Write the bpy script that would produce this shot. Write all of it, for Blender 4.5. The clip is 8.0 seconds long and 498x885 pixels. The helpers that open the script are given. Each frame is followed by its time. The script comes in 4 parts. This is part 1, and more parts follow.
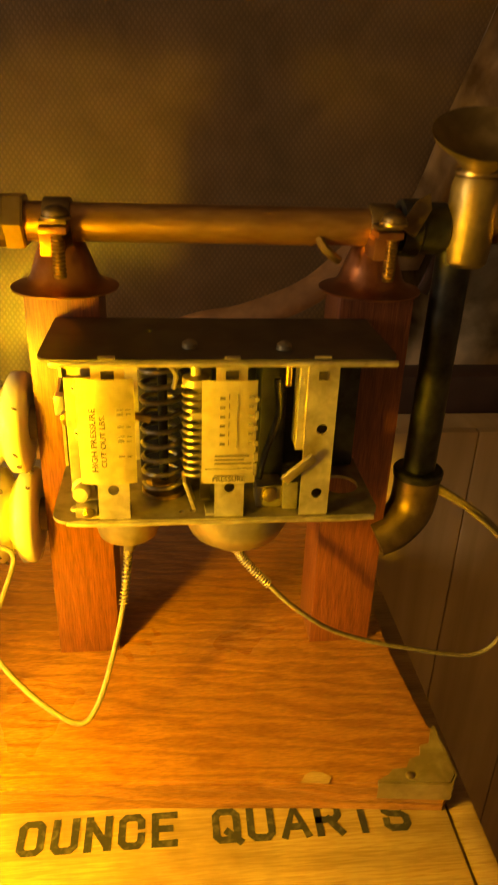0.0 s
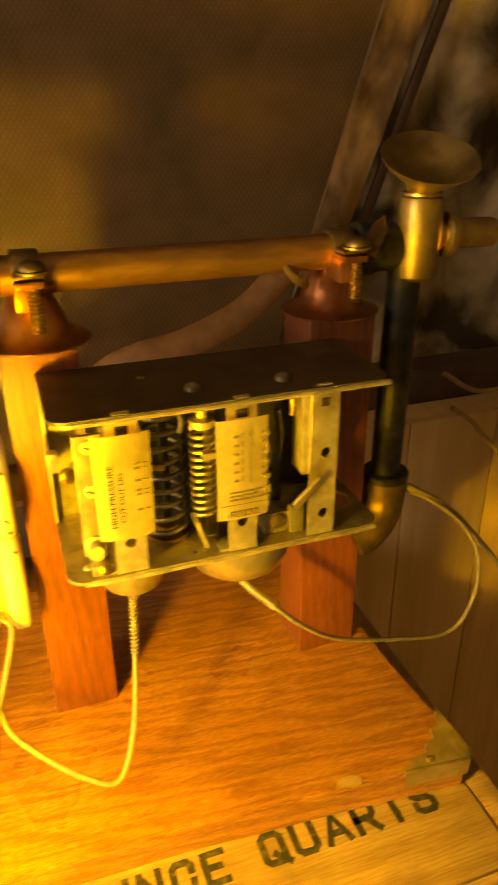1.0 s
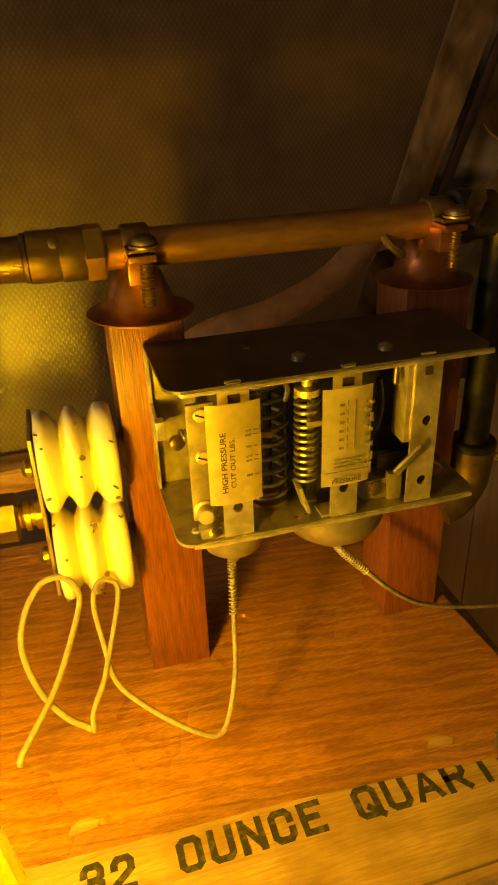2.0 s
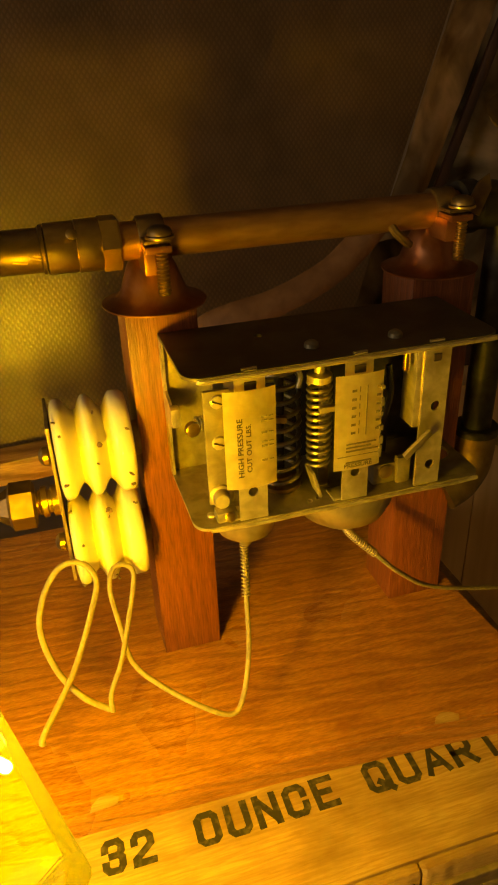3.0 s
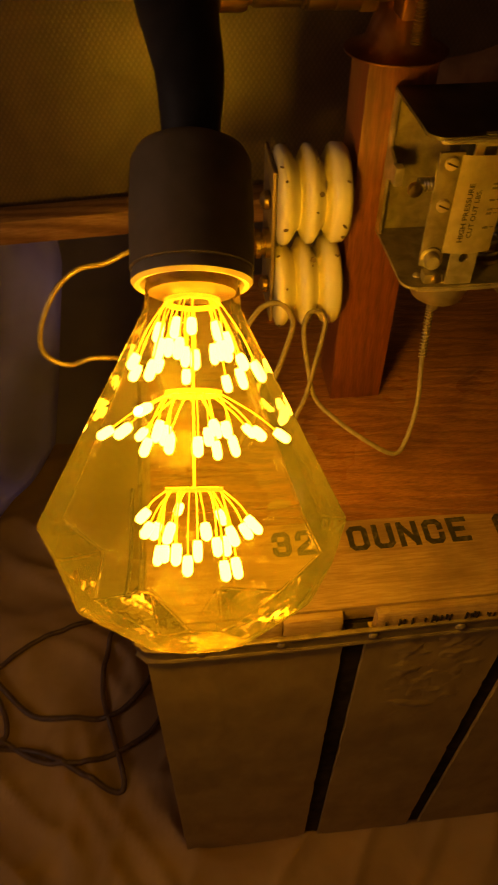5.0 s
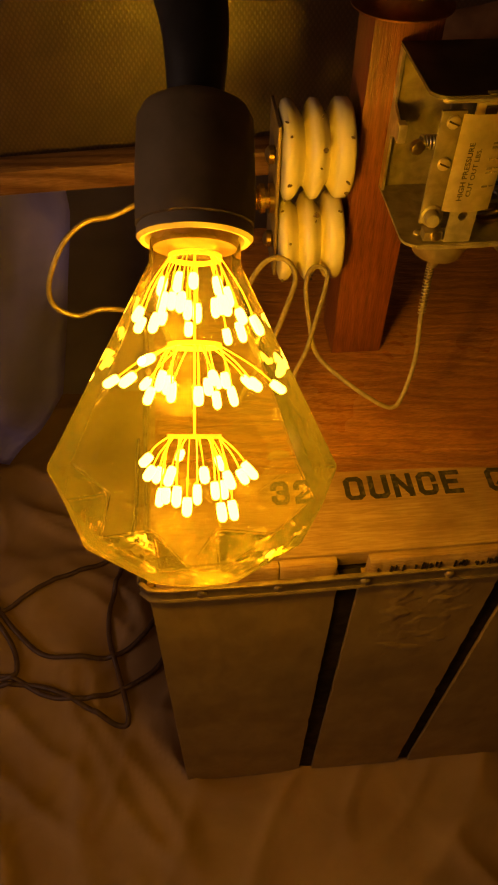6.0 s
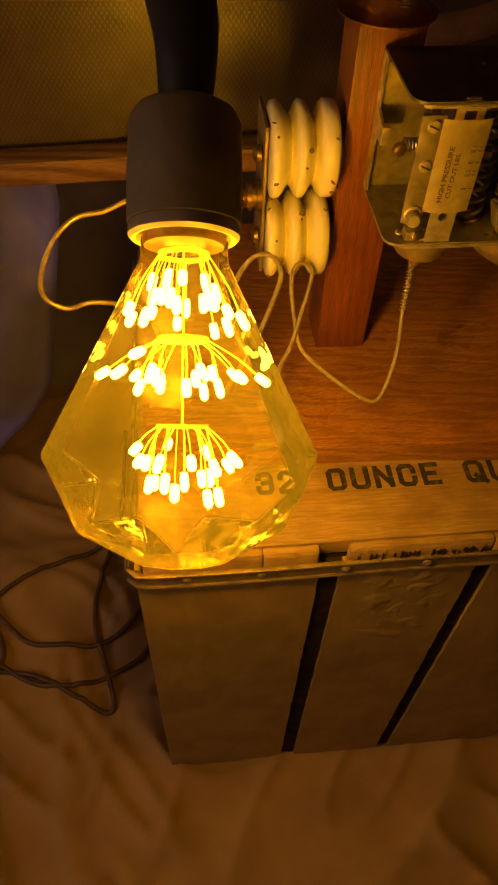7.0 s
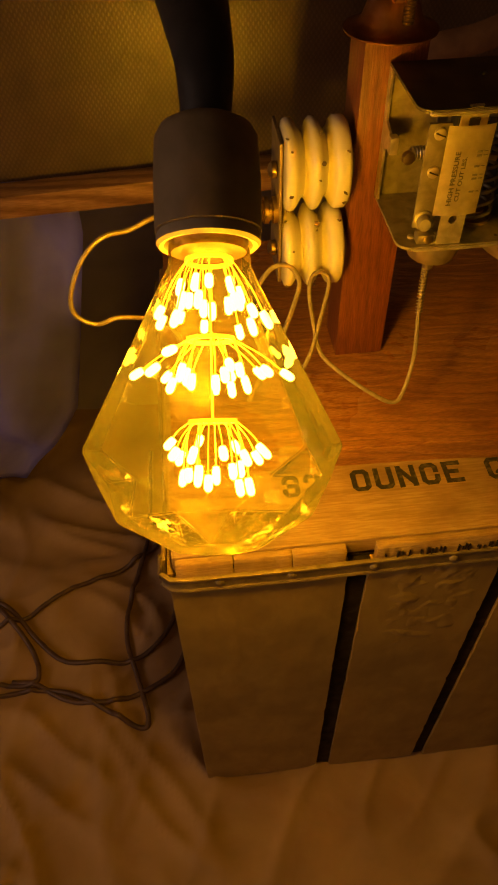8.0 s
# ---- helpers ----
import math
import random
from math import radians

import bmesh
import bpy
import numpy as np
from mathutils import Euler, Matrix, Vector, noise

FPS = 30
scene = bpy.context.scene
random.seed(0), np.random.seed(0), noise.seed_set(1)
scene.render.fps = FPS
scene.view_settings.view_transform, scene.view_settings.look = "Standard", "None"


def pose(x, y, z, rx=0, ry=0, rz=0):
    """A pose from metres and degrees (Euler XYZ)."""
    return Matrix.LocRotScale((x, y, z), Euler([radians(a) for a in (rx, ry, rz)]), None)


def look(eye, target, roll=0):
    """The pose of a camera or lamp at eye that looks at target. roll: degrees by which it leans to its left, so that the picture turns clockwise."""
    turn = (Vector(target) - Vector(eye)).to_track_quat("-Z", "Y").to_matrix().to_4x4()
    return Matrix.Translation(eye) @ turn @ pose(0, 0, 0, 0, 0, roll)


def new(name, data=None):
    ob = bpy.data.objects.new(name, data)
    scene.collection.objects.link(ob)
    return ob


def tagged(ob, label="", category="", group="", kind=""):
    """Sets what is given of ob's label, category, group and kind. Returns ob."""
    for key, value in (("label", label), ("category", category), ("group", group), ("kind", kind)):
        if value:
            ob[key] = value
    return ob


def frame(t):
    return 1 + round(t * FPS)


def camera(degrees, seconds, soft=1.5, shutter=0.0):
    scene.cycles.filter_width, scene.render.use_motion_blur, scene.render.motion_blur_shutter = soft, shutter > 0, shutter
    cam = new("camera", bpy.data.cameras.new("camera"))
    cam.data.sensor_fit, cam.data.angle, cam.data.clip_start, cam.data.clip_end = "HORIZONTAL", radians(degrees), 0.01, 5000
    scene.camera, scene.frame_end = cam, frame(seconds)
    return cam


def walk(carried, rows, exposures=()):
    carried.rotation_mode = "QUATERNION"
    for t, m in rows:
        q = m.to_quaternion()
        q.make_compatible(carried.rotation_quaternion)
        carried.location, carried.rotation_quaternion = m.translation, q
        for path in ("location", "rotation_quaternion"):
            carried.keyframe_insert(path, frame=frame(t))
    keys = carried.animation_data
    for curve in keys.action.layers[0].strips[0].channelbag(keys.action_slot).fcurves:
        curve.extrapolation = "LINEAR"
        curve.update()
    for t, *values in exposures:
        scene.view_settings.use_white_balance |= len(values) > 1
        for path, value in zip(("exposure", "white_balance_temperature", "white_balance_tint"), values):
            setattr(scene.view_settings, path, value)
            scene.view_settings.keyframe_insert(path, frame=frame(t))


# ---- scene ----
cam = camera(38.7, 8.0, 1.9, 0.4)
PATH = [
    (0, (0.075, -0.216, 0.614), (0.287, 1.568, -0.265), 2.2),
    (0.5, (0.070, -0.209, 0.585), (0.317, 1.574, -0.285), -0.9),
    (1, (0.014, -0.2, 0.629), (0.607, 1.495, -0.25), -0.3),
    (1.5, (-0.0178, -0.1918, 0.6264), (0.1155, 0.2302, 0.3936), -1.56),
    (1.7, (-0.01, -0.2003, 0.6284), (0.1057, 0.2252, 0.3929), -2.23),
    (2.8, (-0.0259, -0.2004, 0.6345), (0.0897, 0.2227, 0.3946), -1.84),
    (3, (-0.0253, -0.2056, 0.6339), (0.0948, 0.215, 0.3917), -2.21),
    (3.5, (-0.03, -0.2061, 0.6225), (0.0719, 0.2132, 0.3699), -1.76),
    (4, (-0.0509, -0.2482, 0.6378), (0.0405, 0.1569, 0.3594), -0.92),
    (4.5, (-0.0785, -0.2423, 0.6369), (-0.0241, 0.1358, 0.3143), -0.55),
    (5, (-0.0875, -0.2342, 0.6453), (-0.0471, 0.1084, 0.2834), 0.35),
    (5.2, (-0.087, -0.240, 0.653), (0.027, 1.106, -0.820), 0.6),
    (6.5, (-0.0851, -0.2469, 0.6569), (-0.0459, 0.0677, 0.2702), 1.48),
    (7, (-0.0858, -0.2537, 0.6634), (-0.0433, 0.0606, 0.2769), 2.63),
    (7.5, (-0.0929, -0.2666, 0.6633), (-0.0574, 0.0562, 0.2831), 1.13),
    (8, (-0.0906, -0.2721, 0.6662), (-0.0615, 0.057, 0.291), -1.5),
]

# Exposure follows the clip: bright at first, darker once the bulb is in view.
EXPOSURES = [(t, stops, kelvin, tint) for t, stops, kelvin, tint in ((0.0, 2.4, 6500, -8), (0.6, 2.5, 6500, -9), (1.0, 2.7, 6500, -13), (1.5, 2.2, 6500, -12), (2.8, 1.65, 6500, -11), (3.5, 1.4, 6500, -12), (4.0, 0.62, 6650, 6), (4.5, -0.25, 6850, 26), (5.0, -0.2, 6900, 28), (6.5, 0.1, 6900, 30), (8.0, 0.3, 6900, 30))]
walk(cam, [(t, look(eye, target, roll)) for t, eye, target, roll in PATH], EXPOSURES)

# ---- light ----
world = bpy.data.worlds.new("room_air")
scene.world = world
world.use_nodes = True
world.node_tree.nodes["Background"].inputs[0].default_value = (0.48, 0.42, 0.36, 1)
world.node_tree.nodes["Background"].inputs[1].default_value = 0.025

AMBER = (1.0, 0.605, 0.014)
AXIS_TOP = Vector((-79, 14.3, 546.3))
AXIS = Vector((-0.069, -0.757, -0.650)).normalized()


def lamp(name, kind, m, energy, color, size):
    data = bpy.data.lights.new(name, kind)
    data.energy, data.color = energy, color
    if kind == "POINT":
        data.shadow_soft_size = size
    else:
        data.shape, data.size, data.size_y = "RECTANGLE", size, size
    ob = new(name, data)
    ob.matrix_world = m
    return ob


for s, watts in ((97, 0.3), (114, 0.65), (144, 1.25)):
    lamp("bulb_light", "POINT", Matrix.Translation((AXIS_TOP + AXIS * s) / 1000), watts, AMBER, 0.012)
# Unseen lamp, added as dim warm fill through the west wall's opening.
lamp("side_fill_light", "AREA", look((-1.55, -0.5, 0.75), (0, 0.2, 0.3)), 3.3, (1.0, 0.71, 0.5), 0.6)


# ---- materials ----
def material(name, dark, light, scale=60.0, stretch=(1, 1, 1), rough=0.5, metal=0.0, bump=0.15, stain=None, stain_scale=9.0,
             stain_amount=0.4, detail=6.0, contrast=(0.35, 0.65), rough_spread=0.12, coat=0.0):
    """Two-scale surface: a stretched grain between two colours, larger stains over it, and relief from the grain."""
    m = bpy.data.materials.new(name)
    m.use_nodes = True
    n, l = m.node_tree.nodes, m.node_tree.links
    b = n["Principled BSDF"]
    b.inputs["Metallic"].default_value = metal
    b.inputs["Coat Weight"].default_value = coat
    b.inputs["Coat Roughness"].default_value = 0.25
    co = n.new("ShaderNodeTexCoord")
    mp = n.new("ShaderNodeMapping")
    mp.inputs["Scale"].default_value = stretch
    l.new(co.outputs["Object"], mp.inputs[0])
    grain = n.new("ShaderNodeTexNoise")
    grain.inputs["Scale"].default_value, grain.inputs["Detail"].default_value = scale, detail
    grain.inputs["Distortion"].default_value = 0.4
    l.new(mp.outputs[0], grain.inputs["Vector"])
    ramp = n.new("ShaderNodeValToRGB")
    ramp.color_ramp.elements[0].position, ramp.color_ramp.elements[1].position = contrast
    ramp.color_ramp.elements[0].color, ramp.color_ramp.elements[1].color = (*dark, 1), (*light, 1)
    l.new(grain.outputs[0], ramp.inputs[0])
    big = n.new("ShaderNodeTexNoise")
    big.inputs["Scale"].default_value, big.inputs["Detail"].default_value = stain_scale, 4
    l.new(co.outputs["Object"], big.inputs["Vector"])
    fac = n.new("ShaderNodeMapRange")
    fac.inputs[1].default_value, fac.inputs[2].default_value, fac.inputs[4].default_value = 0.45, 0.75, stain_amount
    l.new(big.outputs[0], fac.inputs[0])
    mix = n.new("ShaderNodeMix")
    mix.data_type = "RGBA"
    l.new(fac.outputs[0], mix.inputs[0])
    l.new(ramp.outputs[0], mix.inputs[6])
    mix.inputs[7].default_value = (*(stain or tuple(c * 0.45 for c in dark)), 1)
    l.new(mix.outputs[2], b.inputs["Base Color"])
    rr = n.new("ShaderNodeMapRange")
    rr.inputs[3].default_value, rr.inputs[4].default_value = rough - rough_spread, rough + rough_spread
    l.new(big.outputs[0], rr.inputs[0])
    l.new(rr.outputs[0], b.inputs["Roughness"])
    bp = n.new("ShaderNodeBump")
    bp.inputs["Strength"].default_value, bp.inputs["Distance"].default_value = bump, 0.001
    l.new(grain.outputs[0], bp.inputs["Height"])
    l.new(bp.outputs[0], b.inputs["Normal"])
    return m


def woven(name, dark, light, per_metre, rough):
    """A coarse weave: two crossed waves of threads as relief and colour."""
    m = material(name, dark, light, 30, rough=rough, bump=0.0, stain_amount=0.5)
    n, l = m.node_tree.nodes, m.node_tree.links
    co = n.new("ShaderNodeTexCoord")
    last = None
    for turn in (35, -35):
        mp = n.new("ShaderNodeMapping")
        mp.inputs["Rotation"].default_value = (0, radians(turn), 0)
        w = n.new("ShaderNodeTexWave")
        w.inputs["Scale"].default_value, w.inputs["Distortion"].default_value = per_metre, 0.3
        l.new(co.outputs["Object"], mp.inputs[0])
        l.new(mp.outputs[0], w.inputs["Vector"])
        if last:
            add = n.new("ShaderNodeMath")
            add.operation = "MULTIPLY"
            l.new(last.outputs[1], add.inputs[0])
            l.new(w.outputs[1], add.inputs[1])
            last = add
        else:
            last = w
    bp = n.new("ShaderNodeBump")
    bp.inputs["Strength"].default_value, bp.inputs["Distance"].default_value = 0.12, 0.001
    l.new(last.outputs[0], bp.inputs["Height"])
    l.new(bp.outputs[0], n["Principled BSDF"].inputs["Normal"])
    b = n["Principled BSDF"]
    b.inputs["Specular IOR Level"].default_value = 0.9
    b.inputs["Coat Weight"].default_value, b.inputs["Coat Roughness"].default_value = 0.55, 0.27
    l.new(bp.outputs[0], b.inputs["Coat Normal"])
    # The gaps between the threads are darker.
    gap, mix = n.new("ShaderNodeMapRange"), n.new("ShaderNodeMix")
    gap.inputs[1].default_value, gap.inputs[2].default_value, gap.inputs[3].default_value = 0.0, 0.45, 0.75
    mix.data_type, mix.blend_type = "RGBA", "MULTIPLY"
    mix.inputs[0].default_value = 1.0
    l.new(last.outputs[0], gap.inputs[0])
    l.new(b.inputs["Base Color"].links[0].from_socket, mix.inputs[6])
    l.new(gap.outputs[0], mix.inputs[7])
    l.new(mix.outputs[2], b.inputs["Base Color"])
    return m


def wood(name, dark, light, rings=18.0, along=(1, 1, 1), rough=0.4, wave=6.0, coat=0.2, bump=0.25, lines=0.8, stain=None, spots=7.0, dirt=0.45, ridge=0.0, warp=1.6):
    """Wood with wavy year lines along one axis and fine fibre over them."""
    m = material(name, dark, light, 220, along, rough, bump=bump, stain=stain, stain_scale=spots, stain_amount=dirt, coat=coat)
    n, l = m.node_tree.nodes, m.node_tree.links
    b = n["Principled BSDF"]
    co = n.new("ShaderNodeTexCoord")
    mp = n.new("ShaderNodeMapping")
    mp.inputs["Scale"].default_value = along
    w = n.new("ShaderNodeTexWave")
    w.bands_direction = "DIAGONAL"
    w.inputs["Scale"].default_value, w.inputs["Distortion"].default_value = rings, wave
    w.inputs["Detail"].default_value, w.inputs["Detail Scale"].default_value = 3, warp
    l.new(co.outputs["Object"], mp.inputs[0])
    l.new(mp.outputs[0], w.inputs["Vector"])
    ramp = n.new("ShaderNodeValToRGB")
    ramp.color_ramp.elements[0].position, ramp.color_ramp.elements[1].position = 0.05, 0.75
    ramp.color_ramp.elements[0].color, ramp.color_ramp.elements[1].color = (0.45, 0.36, 0.3, 1), (1, 1, 1, 1)
    l.new(w.outputs[0], ramp.inputs[0])
    old = b.inputs["Base Color"].links[0].from_socket
    mix = n.new("ShaderNodeMix")
    mix.data_type, mix.blend_type = "RGBA", "MULTIPLY"
    mix.inputs[0].default_value = lines
    l.new(old, mix.inputs[6])
    l.new(ramp.outputs[0], mix.inputs[7])
    l.new(mix.outputs[2], b.inputs["Base Color"])
    if ridge:
        # Weathered year lines stand a little proud.
        high = n.new("ShaderNodeBump")
        high.inputs["Strength"].default_value, high.inputs["Distance"].default_value = ridge, 0.0012
        l.new(b.inputs["Normal"].links[0].from_socket, high.inputs["Normal"])
        l.new(w.outputs[0], high.inputs["Height"])
        l.new(high.outputs[0], b.inputs["Normal"])
    return m


PLYWOOD = wood("stained_plywood", (0.31, 0.122, 0.028), (0.49, 0.222, 0.057), 10.5, (1.0, 6, 6), 0.3, 8.0, 0.3, 0.3, 0.48, stain=(0.19, 0.066, 0.017), spots=9, dirt=0.65, ridge=0.25, warp=2.0)
POSTWOOD = wood("mahogany", (0.15, 0.038, 0.012), (0.26, 0.076, 0.024), 16, (6, 6, 0.4), 0.4, 2.5, 0.15, 0.4, 0.3)
RAILWOOD = wood("oiled_rail", (0.32, 0.16, 0.06), (0.48, 0.26, 0.11), 10, (0.5, 5, 5), 0.4, 4, 0.15)
BRACEWOOD = material("dull_leather_band", (0.23, 0.10, 0.028), (0.33, 0.155, 0.048), 90, rough=0.7, bump=0.1)
CRATEWOOD = wood("bare_pine", (0.31, 0.185, 0.068), (0.43, 0.28, 0.118), 9, (0.3, 4, 4), 0.6, 3, 0.0, 0.45, 0.26, (0.17, 0.09, 0.033), 28, 0.75)
INK = material("black_stencil_ink", (0.02, 0.017, 0.013), (0.11, 0.085, 0.05), 260, rough=0.75, contrast=(0.5, 0.75))
FIBRE = material("olive_fibreboard", (0.33, 0.215, 0.056), (0.46, 0.315, 0.092), 80, (1, 1, 0.5), rough=0.4, bump=0.4, stain=(0.19, 0.115, 0.038), stain_scale=17, stain_amount=0.5, contrast=(0.25, 0.75))
# Near-black with little gloss: shade in gaps, slots and nicks as a colour.
GAP = material("recess_shade", (0.02, 0.014, 0.009), (0.05, 0.034, 0.021), 80, rough=0.8)
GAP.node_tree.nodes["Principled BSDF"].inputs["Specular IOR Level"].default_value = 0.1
EDGE = material("worn_steel_edge", (0.20, 0.145, 0.07), (0.34, 0.25, 0.13), 110, rough=0.5, metal=0.5, bump=0.2, stain=(0.1, 0.06, 0.03), stain_scale=40)
ZINC = material("yellowed_zinc", (0.52, 0.43, 0.25), (0.78, 0.67, 0.42), 140, rough=0.34, metal=0.75, bump=0.12, stain=(0.16, 0.11, 0.05), stain_scale=45, stain_amount=0.7)
DARKZINC = material("dull_zinc", (0.24, 0.195, 0.115), (0.42, 0.35, 0.21), 120, rough=0.42, metal=0.6, bump=0.1, stain=(0.09, 0.07, 0.04), stain_scale=28, stain_amount=0.6)
LABELMETAL = material("label_plate", (0.74, 0.63, 0.34), (0.88, 0.77, 0.46), 200, rough=0.36, metal=0.5, bump=0.05, stain=(0.42, 0.32, 0.15), stain_scale=60, stain_amount=0.5)
LABELINK = material("label_print", (0.05, 0.04, 0.03), (0.09, 0.075, 0.05), 200, rough=0.6)
LABELFAINT = material("faded_print", (0.10, 0.08, 0.045), (0.22, 0.18, 0.10), 400, rough=0.6)
CAPMETAL = material("torn_cap", (0.24, 0.17, 0.07), (0.42, 0.31, 0.14), 80, rough=0.4, metal=0.4, bump=0.4, stain=(0.1, 0.06, 0.03), stain_scale=60)
TOPZINC = material("dark_top_plate", (0.055, 0.042, 0.025), (0.10, 0.078, 0.046), 60, rough=0.5, metal=0.3, bump=0.1)
CUPMETAL = material("drawn_cup_metal", (0.36, 0.30, 0.17), (0.52, 0.44, 0.27), 90, rough=0.34, metal=0.8, bump=0.08, stain=(0.15, 0.1, 0.05), stain_scale=40)
BLACKSTEEL = material("black_steel", (0.02, 0.018, 0.016), (0.05, 0.045, 0.04), 150, rough=0.45, metal=0.6)
SPRING = material("spring_steel", (0.28, 0.25, 0.18), (0.46, 0.41, 0.30), 200, rough=0.36, metal=0.9, bump=0.05)
DARKSPRING = material("dark_spring_steel", (0.17, 0.145, 0.10), (0.30, 0.26, 0.18), 200, rough=0.34, metal=0.85, bump=0.05)
OLIVEBRASS = material("olive_brass", (0.20, 0.135, 0.04), (0.36, 0.25, 0.085), 70, rough=0.45, metal=0.8, bump=0.1, stain=(0.1, 0.065, 0.025), stain_scale=40, stain_amount=0.6)
COPPER = material("aged_copper", (0.28, 0.11, 0.05), (0.46, 0.205, 0.10), 70, rough=0.38, metal=0.9, bump=0.06, stain=(0.13, 0.06, 0.03), stain_scale=30)
PIPECOPPER = material("dull_copper_pipe", (0.33, 0.17, 0.065), (0.47, 0.26, 0.105), 60, (1, 4, 4), 0.4, 0.85, 0.05, stain=(0.14, 0.075, 0.04), stain_scale=25)
BRASS = material("old_brass", (0.34, 0.23, 0.075), (0.56, 0.40, 0.15), 90, rough=0.32, metal=0.95, bump=0.06, stain=(0.15, 0.09, 0.03), stain_scale=45)
DARKBRASS = material("tarnished_brass", (0.15, 0.095, 0.04), (0.27, 0.18, 0.08), 90, rough=0.42, metal=0.85, bump=0.08, stain=(0.05, 0.035, 0.02), stain_scale=50)
PORCELAIN = material("cream_porcelain", (0.62, 0.55, 0.37), (0.72, 0.65, 0.46), 20, rough=0.09, bump=0.03, stain=(0.48, 0.39, 0.24), stain_scale=25, stain_amount=0.3, rough_spread=0.05)
CHIP = material("chipped_glaze", (0.09, 0.06, 0.035), (0.16, 0.11, 0.07), 200, rough=0.8)
# Dark socket; haze from the bulb's glare is put into its lighter brown.
SOCKET = material("glare_lightened_socket", (0.21, 0.155, 0.075), (0.27, 0.2, 0.105), 90, rough=0.62, bump=0.05)
RUBBER = material("black_fitting", (0.012, 0.011, 0.01), (0.028, 0.025, 0.022), 70, rough=0.6, bump=0.12)
COLLAR = material("cream_ring", (0.36, 0.28, 0.16), (0.46, 0.37, 0.23), 60, rough=0.4, bump=0.02)
TUBE = material("capillary_tube", (0.34, 0.26, 0.13), (0.5, 0.4, 0.22), 160, rough=0.42, metal=0.55, bump=0.08)
CORD = material("cloth_wire", (0.25, 0.19, 0.09), (0.35, 0.275, 0.14), 300, rough=0.7, bump=0.25)
CABLE = material("brown_cable", (0.085, 0.045, 0.024), (0.13, 0.072, 0.04), 90, rough=0.5)
VINYL = woven("woven_vinyl", (0.225, 0.135, 0.06), (0.30, 0.185, 0.088), 100, 0.36)
CLOTH = material("tan_drop_cloth", (0.35, 0.205, 0.083), (0.45, 0.28, 0.12), 16, rough=0.9, bump=0.2, stain_scale=5, stain_amount=0.3)
# White cloth: the lavender is cool light put into the colour.
SHEET = material("cool_lit_sheet", (0.46, 0.42, 0.86), (0.58, 0.54, 0.97), 14, rough=0.9, bump=0.1, stain_amount=0.15)
MOTTLED = material("mottled_cloth", (0.10, 0.075, 0.045), (0.86, 0.70, 0.46), 13, rough=0.85, bump=0.3, contrast=(0.4, 0.62), detail=8)
STRAP = material("faded_strap", (0.28, 0.165, 0.065), (0.74, 0.50, 0.24), 30, (1, 1, 0.6), rough=0.8, bump=0.3, contrast=(0.38, 0.58), stain=(0.1, 0.07, 0.045), stain_scale=22, stain_amount=0.7)
TANBOARD = material("tan_board", (0.58, 0.40, 0.18), (0.72, 0.52, 0.25), 10, (6, 1, 0.4), 0.6, bump=0.08, stain=(0.26, 0.17, 0.095), stain_scale=4, stain_amount=0.5)
MAROON = material("dark_rail", (0.05, 0.027, 0.022), (0.085, 0.046, 0.036), 30, rough=0.5)
# Pale enough for the added walls to bounce lamp light.
WALL = material("cream_wall", (0.46, 0.38, 0.28), (0.54, 0.45, 0.34), 6, rough=0.85)


def glass_material():
    """Thin amber-tinted bulb glass: clear, with gloss that grows at grazing angles."""
    m = bpy.data.materials.new("bulb_glass")
    m.use_nodes = True
    n, l = m.node_tree.nodes, m.node_tree.links
    n.remove(n["Principled BSDF"])
    clear, gloss, mix, fr = (n.new("ShaderNodeBsdfTransparent"), n.new("ShaderNodeBsdfGlossy"), n.new("ShaderNodeMixShader"), n.new("ShaderNodeFresnel"))
    clear.inputs[0].default_value = (0.88, 0.79, 0.45, 1)
    gloss.inputs["Roughness"].default_value = 0.03
    gloss.inputs["Color"].default_value = (0.5, 0.45, 0.3, 1)
    fr.inputs["IOR"].default_value = 1.25
    # Blown glass: slightly wavy, so that reflections break into small glints.
    wave, dent = n.new("ShaderNodeTexNoise"), n.new("ShaderNodeBump")
    wave.inputs["Scale"].default_value, wave.inputs["Detail"].default_value = 70, 2
    dent.inputs["Strength"].default_value, dent.inputs["Distance"].default_value = 0.3, 0.002
    place = n.new("ShaderNodeTexCoord")
    l.new(place.outputs["Object"], wave.inputs["Vector"])
    l.new(wave.outputs[0], dent.inputs["Height"])
    l.new(dent.outputs[0], gloss.inputs["Normal"])
    l.new(fr.outputs[0], mix.inputs[0])
    l.new(clear.outputs[0], mix.inputs[1])
    l.new(gloss.outputs[0], mix.inputs[2])
    # A little amber translucency stands in for glare around the diodes.
    haze, hazed = n.new("ShaderNodeBsdfTranslucent"), n.new("ShaderNodeMixShader")
    haze.inputs[0].default_value = (0.8, 0.62, 0.2, 1)
    hazed.inputs[0].default_value = 0.021
    l.new(mix.outputs[0], hazed.inputs[1])
    l.new(haze.outputs[0], hazed.inputs[2])
    l.new(hazed.outputs[0], n["Material Output"].inputs[0])
    return m


def glow_material(name, color, strength):
    m = bpy.data.materials.new(name)
    m.use_nodes = True
    b = m.node_tree.nodes["Principled BSDF"]
    b.inputs["Base Color"].default_value = (*color, 1)
    b.inputs["Emission Color"].default_value = (*color, 1)
    b.inputs["Emission Strength"].default_value = strength
    return m


GLASS = glass_material()
LED = glow_material("lit_diode", (1.0, 0.60, 0.07), 24.0)
# Leads, rings and stem are no lamps; emission replaces diode light on them.
LEAD = glow_material("lead_glow", (1.0, 0.50, 0.02), 1.3)


